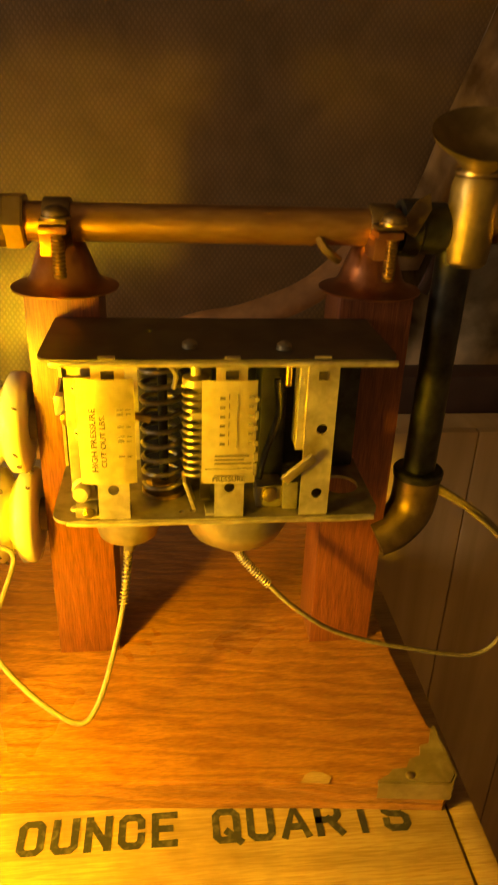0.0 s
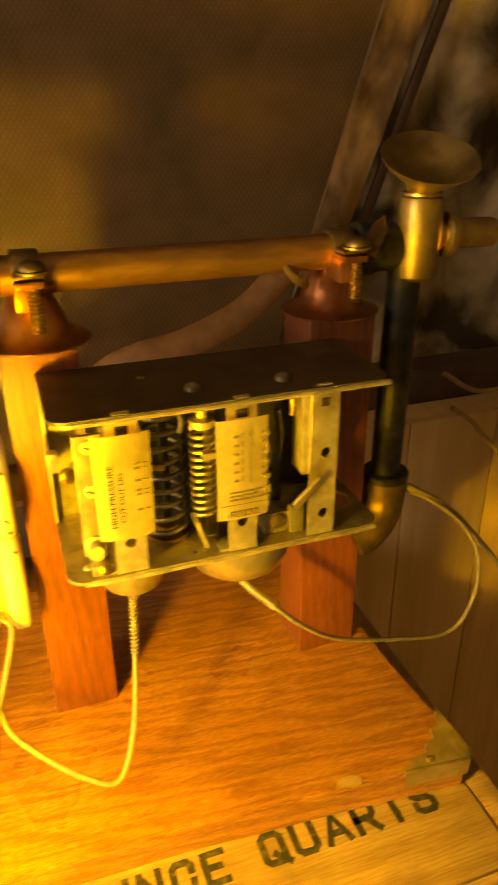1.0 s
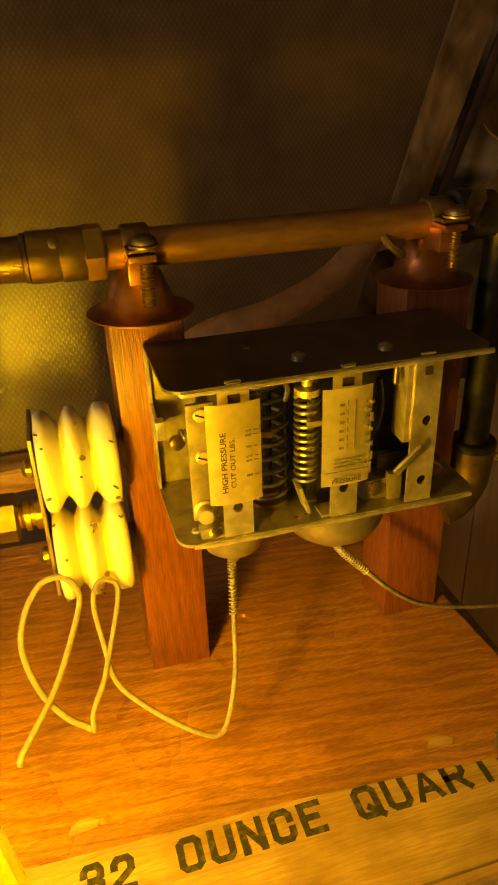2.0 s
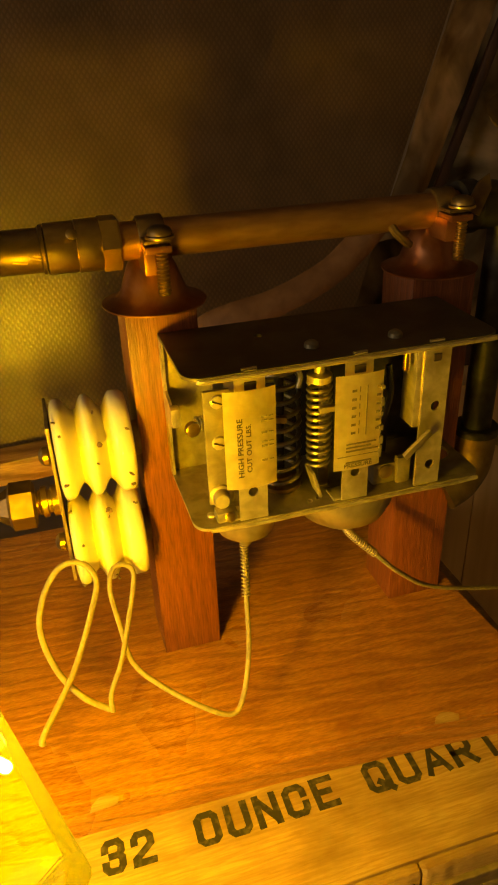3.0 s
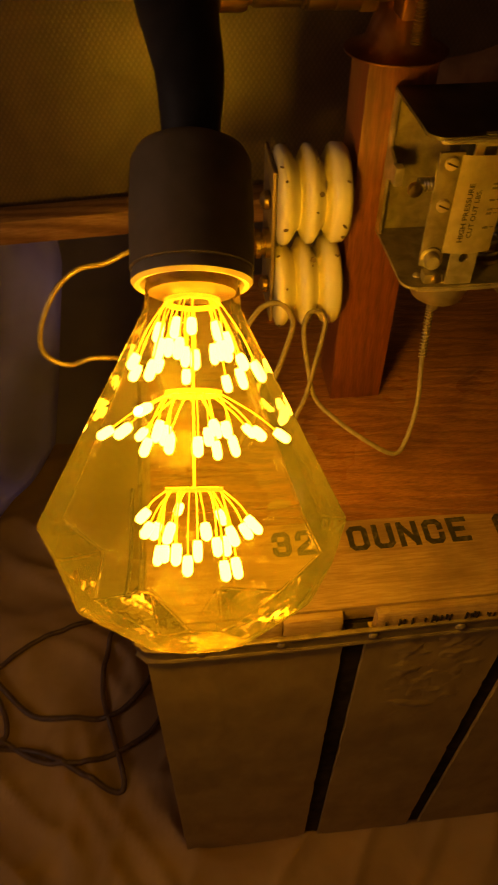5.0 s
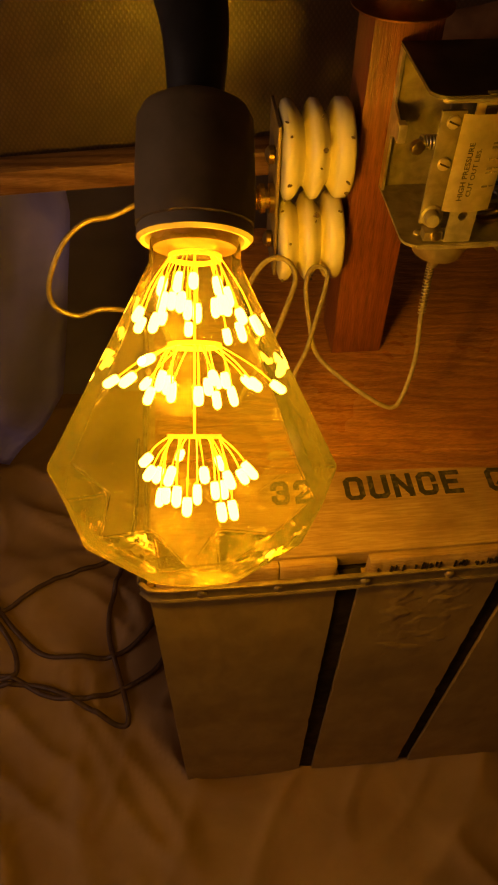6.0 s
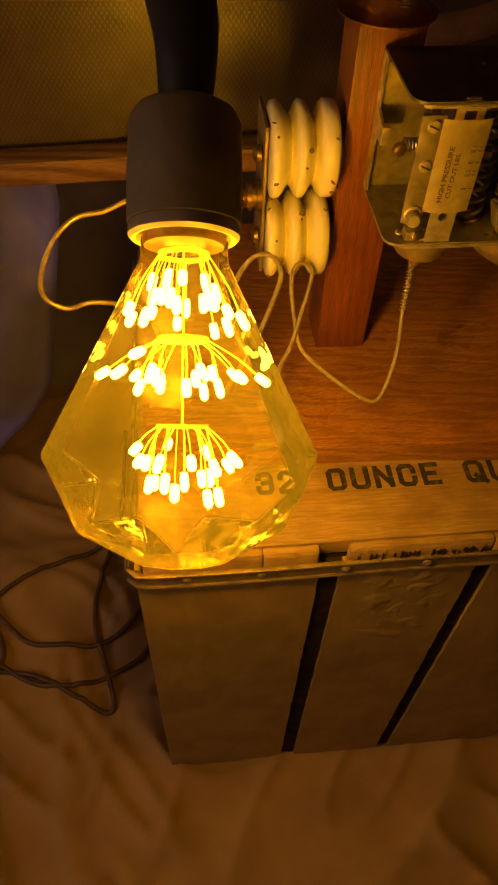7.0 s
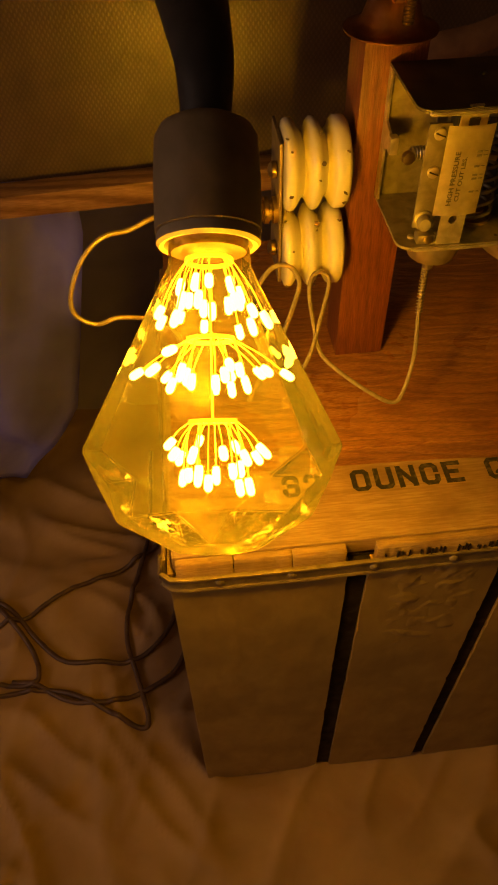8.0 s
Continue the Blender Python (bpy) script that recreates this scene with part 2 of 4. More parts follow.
# ---- building helpers (all sizes in millimetres) ----
def thing(name, base, label, category, group=""):
    ob = new(name)
    ob.location = Vector(base) / 1000
    ob.empty_display_size = 0.01
    return tagged(ob, label, category, group)


def base_of(ob):
    while ob.parent:
        ob = ob.parent
    return ob.location * 1000


def part(name, bm, mat, parent=None, label="", smooth=40, kind=""):
    if parent:
        bmesh.ops.translate(bm, vec=-base_of(parent), verts=bm.verts)
    bmesh.ops.scale(bm, vec=(0.001,) * 3, verts=bm.verts)
    bmesh.ops.recalc_face_normals(bm, faces=bm.faces)
    me = bpy.data.meshes.new(name)
    bm.to_mesh(me)
    bm.free()
    for mm in mat if isinstance(mat, (list, tuple)) else (mat,):
        me.materials.append(mm)
    if smooth:
        me.shade_smooth()
        me.set_sharp_from_angle(angle=radians(smooth))
    ob = new(name, me)
    ob.parent = parent
    return tagged(ob, label, kind=kind)


def box(lo, hi, bevel=0.0, bm=None, turn=None):
    bm = bm or bmesh.new()
    lo, hi = Vector(lo), Vector(hi)
    m = Matrix.Translation((lo + hi) / 2) @ (turn or Matrix()) @ Matrix.Diagonal((*(hi - lo), 1))
    made = bmesh.ops.create_cube(bm, size=1, matrix=m)["verts"]
    if bevel:
        edges = list({e for v in made for e in v.link_edges})
        bmesh.ops.bevel(bm, geom=edges, offset=bevel, segments=2, affect="EDGES", profile=0.6)
    return bm


def frame_of(axis):
    return Vector(axis).to_track_quat("Z", "Y").to_matrix().to_4x4()


def lathe(profile, origin, axis, seg=28, bm=None, turn=0.0, close=True):
    """Rings of (radius, distance along axis) round an axis."""
    bm = bm or bmesh.new()
    m = Matrix.Translation(origin) @ frame_of(axis)
    rings = []
    for r, s in profile:
        rings.append([bm.verts.new(m @ Vector((r * math.cos(turn + 2 * math.pi * k / seg), r * math.sin(turn + 2 * math.pi * k / seg), s))) for k in range(seg)])
    for a, b in zip(rings, rings[1:]):
        for k in range(seg):
            bm.faces.new((a[k], a[(k + 1) % seg], b[(k + 1) % seg], b[k]))
    if close:
        bm.faces.new(rings[0][::-1])
        bm.faces.new(rings[-1])
    return bm


def smooth_path(points, steps=6):
    """A Catmull-Rom line through the points."""
    p = [Vector(q) for q in points]
    p = [2 * p[0] - p[1]] + p + [2 * p[-1] - p[-2]]
    out = []
    for a, b, c, d in zip(p, p[1:], p[2:], p[3:]):
        for k in range(steps):
            t = k / steps
            out.append(0.5 * ((2 * b) + (c - a) * t + (2 * a - 5 * b + 4 * c - d) * t * t + (3 * b - a - 3 * c + d) * t ** 3))
    return out + [p[-2]]


def tube(points, radius, seg=10, steps=6, bm=None, flat=1.0):
    """A round (or flattened) rod along a smooth line; radius may be a list, one for each point."""
    bm = bm or bmesh.new()
    line = smooth_path(points, steps) if steps > 1 else [Vector(q) for q in points]
    radii = radius if isinstance(radius, (list, tuple)) else [radius] * len(points)
    rings, side = [], None
    for i, q in enumerate(line):
        ahead = (line[min(i + 1, len(line) - 1)] - line[max(i - 1, 0)]).normalized()
        side = side or (ahead.orthogonal())
        side = (side - ahead * side.dot(ahead)).normalized()
        other = ahead.cross(side)
        u = i / max(1, len(line) - 1) * (len(radii) - 1)
        k = min(int(u), len(radii) - 2)
        r = radii[k] + (radii[k + 1] - radii[k]) * (u - k)
        rings.append([bm.verts.new(q + r * (math.cos(a) * side + flat * math.sin(a) * other)) for a in (2 * math.pi * j / seg for j in range(seg))])
    for a, b in zip(rings, rings[1:]):
        for k in range(seg):
            bm.faces.new((a[k], a[(k + 1) % seg], b[(k + 1) % seg], b[k]))
    bm.faces.new(rings[0][::-1])
    bm.faces.new(rings[-1])
    return bm


def coil(start, end, radius, turns, wire, seg=6, bm=None, taper=1.0):
    start, end = Vector(start), Vector(end)
    m = frame_of(end - start)
    count = int(turns * 14)
    pts = []
    for k in range(count + 1):
        u = k / count
        r = radius * (1 + (taper - 1) * u)
        a = 2 * math.pi * turns * u
        pts.append(start + (end - start) * u + m.to_3x3() @ Vector((r * math.cos(a), r * math.sin(a), 0)))
    return tube(pts, wire, seg, 1, bm)


def guard(points, first, last, radius, turns, wire):
    """A close-wound spring that follows part of the smooth line through the points."""
    line = smooth_path(points, 8)[first * 8:last * 8 + 1]
    count, pts = turns * 10, []
    for k in range(count + 1):
        u = k / count * (len(line) - 1)
        i = min(int(u), len(line) - 2)
        ahead = (line[i + 1] - line[i]).normalized()
        side = (Vector((0, 1, 0.3)) - ahead * ahead.dot(Vector((0, 1, 0.3)))).normalized()
        a = 2 * math.pi * k / 10
        pts.append(line[i].lerp(line[i + 1], u - i) + radius * (math.cos(a) * side + math.sin(a) * ahead.cross(side)))
    return tube(pts, wire, 6, 1)


def slab(outline, z0, z1, holes=(), bm=None):
    """A flat plate with a rounded outline in x and y, with round holes (x, y, r) through it."""
    bm = bm or bmesh.new()
    loops = [[Vector((x, y, z0)) for x, y in outline]]
    for x, y, r in holes:
        loops.append([Vector((x + r * math.cos(a), y + r * math.sin(a), z0)) for a in (2 * math.pi * k / 24 for k in range(24))])
    edges = []
    for loop in loops:
        vs = [bm.verts.new(v) for v in loop]
        edges += [bm.edges.new((vs[k], vs[(k + 1) % len(vs)])) for k in range(len(vs))]
    flat = bmesh.ops.triangle_fill(bm, use_beauty=True, edges=edges)["geom"]
    faces = [g for g in flat if isinstance(g, bmesh.types.BMFace)]
    moved = [g for g in bmesh.ops.extrude_face_region(bm, geom=faces)["geom"] if isinstance(g, bmesh.types.BMVert)]
    bmesh.ops.translate(bm, vec=(0, 0, z1 - z0), verts=moved)
    return bm


def rounded(x0, y0, x1, y1, r, corners=(1, 1, 1, 1)):
    """A rectangle's outline with rounded corners: front left, front right, back right, back left."""
    out = []
    for (cx, cy, a0), on in zip(((x0 + r, y0 + r, 180), (x1 - r, y0 + r, 270), (x1 - r, y1 - r, 0), (x0 + r, y1 - r, 90)), corners):
        if on:
            out += [(cx + r * math.cos(radians(a0 + k * 15)), cy + r * math.sin(radians(a0 + k * 15))) for k in range(7)]
        else:
            out.append((x0 if cx == x0 + r else x1, y0 if cy == y0 + r else y1))
    return out


def lettering(words, width, height, m, bold=0.0):
    """A bmesh of the built-in font's letters, width x height millimetres, lower left at the origin of m (millimetres)."""
    cu = bpy.data.curves.new("letters", "FONT")
    cu.body, cu.offset, cu.extrude, cu.resolution_u = words, bold, 0.0, 3
    ob = new("letters", cu)
    me = bpy.data.meshes.new_from_object(ob.evaluated_get(bpy.context.evaluated_depsgraph_get()))
    bpy.data.objects.remove(ob)
    bm = bmesh.new()
    bm.from_mesh(me)
    bpy.data.meshes.remove(me)
    xs, ys = [v.co.x for v in bm.verts], [v.co.y for v in bm.verts]
    sx, sy = width / (max(xs) - min(xs)), height / (max(ys) - min(ys))
    x0, y0 = min(xs), min(ys)
    for v in bm.verts:
        v.co = m @ Vector(((v.co.x - x0) * sx, (v.co.y - y0) * sy, 0))
    return bm


def stencil(words, width, height, gap, m, stroke):
    """Square-cut letters of one width side by side, with clipped corners, as a stencil cuts them."""
    c, h = 0.2, 1.0
    bowl = [(0, 0.5), (0, h - c * 0.7), (c, h), (1 - c, h), (1, h - c * 0.7), (1, c * 0.7), (1 - c, 0), (c, 0), (0, c * 0.7), (0, 0.5)]
    forms = {
        "O": [bowl],
        "Q": [bowl, [(0.56, 0.26), (1.1, -0.06)]],
        "U": [[(0, h), (0, c * 0.7), (c, 0), (1 - c, 0), (1, c * 0.7), (1, h)]],
        "N": [[(0, 0), (0, h)], [(0.06, 0.92), (0.94, 0.08)], [(1, 0), (1, h)]],
        "C": [[(1, 0.68), (1, h - c * 0.7), (1 - c, h), (c, h), (0, h - c * 0.7), (0, c * 0.7), (c, 0), (1 - c, 0), (1, c * 0.7), (1, 0.32)]],
        "E": [[(1, h), (0, h), (0, 0), (1, 0)], [(0, 0.52), (0.76, 0.52)]],
        "A": [[(-0.05, 0), (0.5, h), (1.05, 0)], [(0.2, 0.3), (0.8, 0.3)]],
        "R": [[(0, 0), (0, h), (1 - c, h), (1, h - c * 0.7), (1, 0.62), (1 - c, 0.47), (0, 0.47)], [(0.5, 0.47), (1.02, 0)]],
        "T": [[(-0.08, h), (1.08, h)], [(0.5, h), (0.5, 0)]],
        "S": [[(1, 0.74), (1, h - c * 0.7), (1 - c, h), (c, h), (0, h - c * 0.7), (0, 0.64), (c, 0.53), (1 - c, 0.49), (1, 0.38), (1, c * 0.7), (1 - c, 0), (c, 0), (0, c * 0.7), (0, 0.27)]],
        "3": [[(0, 0.76), (0, h - c * 0.7), (c, h), (1 - c, h), (1, h - c * 0.7), (1, 0.64), (1 - c, 0.52), (0.42, 0.52)], [(1 - c, 0.52), (1, 0.4), (1, c * 0.7), (1 - c, 0), (c, 0), (0, c * 0.7), (0, 0.25)]],
        "2": [[(0, 0.74), (0, h - c * 0.7), (c, h), (1 - c, h), (1, h - c * 0.7), (1, 0.6), (0, 0.16), (0, 0), (1.02, 0)]],
    }
    each = (width - gap * (len(words) - 1)) / len(words)
    r = random.Random(len(words))
    half = stroke / 2
    letters = []
    for k, ch in enumerate(words):
        bm = bmesh.new()
        for number, line in enumerate(forms[ch]):
            pts = [Vector((k * (each + gap) + half + u * (each - stroke), half + v * (height - stroke))) for u, v in line]
            ways = [(b - a).normalized() for a, b in zip(pts, pts[1:])]
            looped = (pts[0] - pts[-1]).length < 0.01
            pairs = []
            for i, p in enumerate(pts):
                one, two = ways[max(i - 1, 0)], ways[min(i, len(ways) - 1)]
                if not looped:
                    p = p - two * half if i == 0 else p + one * half if i == len(pts) - 1 else p
                across = Vector((-one.y - two.y, one.x + two.x)).normalized()
                across *= half * min(1.9, 1 / max(0.3, across.dot(Vector((-one.y, one.x)))))
                pairs.append([bm.verts.new(m @ Vector((e.x + r.uniform(-0.15, 0.15), e.y + r.uniform(-0.15, 0.15), number * 0.02))) for e in (p - across, p + across)])
            for a, b in zip(pairs, pairs[1:]):
                bm.faces.new((a[0], b[0], b[1], a[1]))
        bmesh.ops.recalc_face_normals(bm, faces=bm.faces)
        letters.append((ch, bm))
    return letters


def cloth(x0, x1, y0, y1, nx, ny, height, name, mat, label, kind, category=""):
    """A rumpled sheet; height(x, y) gives z in millimetres."""
    bm = bmesh.new()
    grid = [[bm.verts.new((x0 + (x1 - x0) * i / nx, y0 + (y1 - y0) * j / ny, height(x0 + (x1 - x0) * i / nx, y0 + (y1 - y0) * j / ny))) for i in range(nx + 1)] for j in range(ny + 1)]
    for j in range(ny):
        for i in range(nx):
            bm.faces.new((grid[j][i], grid[j][i + 1], grid[j + 1][i + 1], grid[j + 1][i]))
    return tagged(part(name, bm, mat, None, label, 180), label, category, kind=kind)


# ---- room ----
FLOOR = -120.0


# Walls and ceiling are unseen, added to enclose the crate and bounce light.
def room():
    bm = box((-1500, -1800, FLOOR - 60), (1800, 1500, FLOOR - 30))
    tagged(part("floor", bm, WALL, None, "dark floor under the drop cloth", 0), category="floor", kind="structure")
    bm = box((-1500, 1500, FLOOR - 60), (1800, 1600, 2000))
    tagged(part("wall_north", bm, WALL, None, "cream wall added far behind the crate to bounce light", 0), category="wall", kind="structure")
    bm = box((-1500, -1900, FLOOR - 60), (1800, -1800, 2000))
    tagged(part("wall_south", bm, WALL, None, "unseen cream wall, added to bounce light", 0), category="wall", kind="structure")
    bm = box((1800, -1900, FLOOR - 60), (1900, 1600, 2000))
    tagged(part("wall_east", bm, WALL, None, "unseen cream wall, added to bounce light", 0), category="wall", kind="structure")
    bm = box((-1600, -1900, FLOOR - 60), (-1500, -850, 2000))
    box((-1600, -150, FLOOR - 60), (-1500, 1600, 2000), bm=bm)
    box((-1600, -850, FLOOR - 60), (-1500, -150, 400), bm=bm)
    box((-1600, -850, 1100), (-1500, -150, 2000), bm=bm)
    tagged(part("wall_west", bm, WALL, None, "unseen cream wall, added with an opening for the fill lamp", 0), category="wall", kind="structure")
    bm = box((-1600, -1900, 2000), (1900, 1600, 2060))
    tagged(part("ceiling", bm, WALL, None, "unseen ceiling, added to close the room and bounce light", 0), category="ceiling", kind="structure")


room()


def drop_height(x, y):
    v = Vector((x, y, 0)) / 1000
    warp = noise.noise(Vector((v.x * 4, v.y * 4, 8.2))) * 0.12
    swell = noise.noise(Vector((v.x * 3 + v.y * 2, v.y * 4 - v.x, 1.7))) * 8
    crease = (1 - abs(noise.noise(Vector((v.x * 5 + warp * 9, v.y * 13 + v.x * 6 + warp * 20, 4.1))))) ** 6 * 12
    other = (1 - abs(noise.noise(Vector((v.x * 15 - v.y * 8 + warp * 12, v.y * 6 + v.x * 4, 7.4))))) ** 8 * 6
    fine = noise.noise(Vector((v.x * 38, v.y * 30, 2.2))) * 0.5
    return FLOOR - 9 + swell + crease + other + fine


cloth(-700, 560, -420, 520, 230, 170, drop_height, "drop_cloth", CLOTH, "rumpled tan drop cloth spread under the crate", "structure", "cloth")


def hanging_sheet():
    """A white sheet draped upright behind, with folds; its lavender stands for cool light."""
    bm = bmesh.new()
    nx, nz = 60, 40
    grid = []
    for j in range(nz + 1):
        z = FLOOR + 50 + (470 * j / nz)
        row = []
        for i in range(nx + 1):
            u = i / nx
            edge = -186 - max(0.0, 310 - z) * 0.22 - max(0.0, 60 - z) * 0.5
            x = -900 + (edge + 900) * u
            y = 335 + 16 * math.sin(x / 34 + z / 130) + 36 * noise.noise(Vector((x / 80, z / 130, 0.3))) + 8 * noise.noise(Vector((x / 25, z / 60, 2.3)))
            row.append(bm.verts.new((x, y, z)))
        grid.append(row)
    for j in range(nz):
        for i in range(nx):
            bm.faces.new((grid[j][i], grid[j][i + 1], grid[j + 1][i + 1], grid[j + 1][i]))
    bmesh.ops.solidify(bm, geom=list(bm.faces), thickness=1.5)
    tagged(part("hanging_sheet", bm, SHEET, None, "crumpled white sheet hanging under the chair rail, cool light in its colour", 180), category="sheet")


hanging_sheet()


def chair_back():
    """The furniture behind the crate: woven back panel, slanted end post, rails and a bent brace."""
    t = thing("woven_chair", (0, 270, FLOOR), "dark chair with a woven vinyl back and wooden rails", "chair")
    bm = bmesh.new()
    nx, nz = 24, 16
    grid = []
    for j in range(nz + 1):
        z = 372 + 620 * j / nz
        right = 250 + (z - 543) * 0.375
        grid.append([bm.verts.new((-520 + (right + 520) * i / nx, 296 + (z - 372) * 0.12 + 10 * math.sin(math.pi * i / nx) * math.sin(math.pi * j / nz), z)) for i in range(nx + 1)])
    for j in range(nz):
        for i in range(nx):
            bm.faces.new((grid[j][i], grid[j][i + 1], grid[j + 1][i + 1], grid[j + 1][i]))
    bmesh.ops.solidify(bm, geom=list(bm.faces), thickness=-8)
    part("back_panel", bm, VINYL, t, "brown woven vinyl back panel", 60)
    bm = bmesh.new()
    grid = []
    for j in range(41):
        z = 500 + 490 * j / 40
        row = []
        for i in range(9):
            u = i / 8
            x = 246 + (z - 543) * 0.375 + u * (34 + (z - 543) * 0.06)
            y = 306 + (z - 543) * 0.12 + 7 * u * u + 5 * noise.noise(Vector((u * 1.4, z / 60, 3.3))) + 2 * noise.noise(Vector((u * 4, z / 22, 6.1)))
            row.append(bm.verts.new((x, y, z)))
        grid.append(row)
    for j in range(40):
        for i in range(8):
            bm.faces.new((grid[j][i], grid[j][i + 1], grid[j + 1][i + 1], grid[j + 1][i]))
    bmesh.ops.solidify(bm, geom=list(bm.faces), thickness=4)
    part("edge_band", bm, STRAP, t, "slanted faded tan band along the back's end", 180)
    turn = Matrix.Rotation(radians(-2.3), 4, "Y")
    part("seat_rail", box((-520, 262, 360), (205, 288, 380), 4, turn=turn), RAILWOOD, t, "oiled wooden seat rail")
    part("side_rail", box((206, 260, 392), (560, 290, 432), 6), MAROON, t, "dark maroon rail")
    part("brace", tube([(62, 250, 458), (78, 246, 469), (96, 242, 476), (124, 240, 482), (161, 240, 497), (184, 240, 515), (204, 242, 536)], 10, 10, 6, flat=0.45), BRACEWOOD, t, "curved tan leather-covered brace")
    part("leg", box((-500, 266, FLOOR), (-468, 290, 372), 4), RAILWOOD, t)
    part("leg", box((480, 266, FLOOR), (512, 290, 392), 4), RAILWOOD, t)


chair_back()


def tan_cabinet():
    t = thing("tan_box", (380, 240, FLOOR), "plain tan board box standing beside the crate", "box")
    for a, b in ((226, 292), (292.8, 372), (372.8, 560)):
        part("front_board", box((a, 222, FLOOR), (b, 230, 404), 1.2), TANBOARD, t, "upright tan front board")
    part("side_board", box((226, 230.5, FLOOR), (234, 258, 403), 2), TANBOARD, t)
    part("lid", box((236, 230.5, 396), (560, 258, 403), 1.2), TANBOARD, t, "narrow tan top edge")


tan_cabinet()


def mottled_drape():
    bm = bmesh.new()
    nx, nz = 50, 60
    grid = []
    for j in range(nz + 1):
        z = 375 + 610 * j / nz
        left = 266 + (z - 543) * 0.375
        grid.append([])
        for i in range(nx + 1):
            x = left + (760 - left) * i / nx
            y = 336 + (z - 543) * 0.1 + 8 * math.sin(x / 26 - z / 60) + 12 * noise.noise(Vector((x / 60, z / 80, 5.0))) + (x - left) * 0.1
            grid[-1].append(bm.verts.new((x, y, z)))
    for j in range(nz):
        for i in range(nx):
            bm.faces.new((grid[j][i], grid[j][i + 1], grid[j + 1][i + 1], grid[j + 1][i]))
    bmesh.ops.solidify(bm, geom=list(bm.faces), thickness=2)
    t = thing("mottled_drape", (500, 336, 375), "mottled brown and grey crumpled cloth behind the pipe", "cloth")
    part("cloth_panel", bm, MOTTLED, t, "", 180)
    # Added dark tube stands in for the dark gap beside the band.
    rim = [(297 + (z - 543) * 0.43, 324 + (z - 543) * 0.11, z) for z in range(480, 985, 36)]
    part("dark_fold", tube(rim, 8, 10, 3, flat=0.5), MAROON, t, "added dark fold beside the tan band")


mottled_drape()


# ---- crate ----
TOP = 300.0


def crate():
    x0, x1, y0, y1 = -123.0, 222.0, -45.0, 262.0
    t = thing("wooden_crate", (50, 100, FLOOR), "old wooden bottle crate with metal edges and stencilled lid", "crate")
    part("lid_board", box((x0 + 4, y0 + 7, TOP - 14), (207, y1, TOP), 1.2), CRATEWOOD, t, "pale pine lid with black stencilled words")
    part("lid_batten", box((208, y0 + 4, TOP - 15), (x1, y1, TOP - 1), 1.5), CRATEWOOD, t)
    r = random.Random(3)
    for a, b in ((-117, -82), (-81.4, -46), (-45.4, -12), (7, 96), (97, 206)):
        bm = bmesh.new()
        n = max(6, int((b - a) / 2.2))
        top = TOP - 0.8 - r.random()
        rows = []
        for k in range(n + 1):
            x = a + (b - a) * k / n
            dip = noise.noise(Vector((x / 5, 1.1, 0))) * 0.8 + max(0, noise.noise(Vector((x / 2.2, 4.4, 0)))) * 1.6
            end = 0.8 if k in (0, n) else 0.0
            front = y0 + 0.3 + end + abs(noise.noise(Vector((x / 3, 7.7, 0)))) * 1.4
            rows.append([bm.verts.new(p) for p in ((x, front, TOP - 20), (x, front, top - 2.2 - dip), (x, front + 1.6, top - dip * 0.6 - end), (x, y0 + 6.4, top - end), (x, y0 + 6.4, TOP - 20))])
        for p, q in zip(rows, rows[1:]):
            for k in range(5):
                bm.faces.new((p[k], p[(k + 1) % 5], q[(k + 1) % 5], q[k]))
        bm.faces.new(rows[0])
        bm.faces.new(rows[-1][::-1])
        part("edge_strip", bm, CRATEWOOD, t, "worn chipped wooden edge strip")
    bm = bmesh.new()
    for k in range(34):
        x = 12 + k * 2.4 + r.random()
        if r.random() < 0.7:
            box((x, y0 - 0.2, TOP - 14 + r.random() * 3), (x + 0.9, y0 + 0.7, TOP - 10 + r.random() * 4), bm=bm)
    part("splinters", bm, GAP, t, "dark splintered nicks", 0, "stuff")
    # Solid block; the crate's unlit inside is painted, not lit.
    part("inner_wall", box((x0 + 3, y0 + 8, FLOOR + 2), (x1 - 3, y1 - 3, TOP - 18)), GAP, t, "crate inside, its shade put into a near-black colour")
    for a, b in ((x0 + 1, -9), (4.5, 93), (105, x1)):
        low, high, n = FLOOR + 1, TOP - 20, 70
        ragged = lambda x, way, seed: [(x + way * max(0.0, 1.5 * noise.noise(Vector((seed, k * 0.33, 0))) + 1.3 * noise.noise(Vector((seed, k * 1.1, 4)))), low + (high - low) * k / n) for k in range(n + 1)]
        bm = slab(ragged(b, -1, a + 0.3) + ragged(a, 1, b + 0.7)[::-1], 0, 6)
        bmesh.ops.transform(bm, matrix=Matrix.Translation((0, y0 + 8, 0)) @ Matrix.Rotation(radians(90), 4, "X"), verts=bm.verts)
        part("front_panel", bm, FIBRE, t, "scuffed olive fibreboard panel with chipped edges")
    # Dark fillers carry the shade between the panels.
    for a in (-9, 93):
        part("slot", box((a + 0.2, y0 + 4.5, FLOOR + 2), (a + (13.5 if a < 0 else 12) - 0.2, y0 + 8.5, TOP - 20)), GAP, t, "slot between the panels, filled with painted shade", 0)
    part("side_panel", box((x0, y0 + 6, FLOOR + 1), (x0 + 5, y1, TOP - 16), 1.5), FIBRE, t)
    part("side_panel", box((x1 - 5, y0 + 6, FLOOR + 1), (x1, y1, TOP - 16), 1.5), FIBRE, t)
    part("back_panel", box((x0 + 5, y1 - 5, FLOOR + 1), (x1 - 5, y1, TOP - 16), 1.5), FIBRE, t)
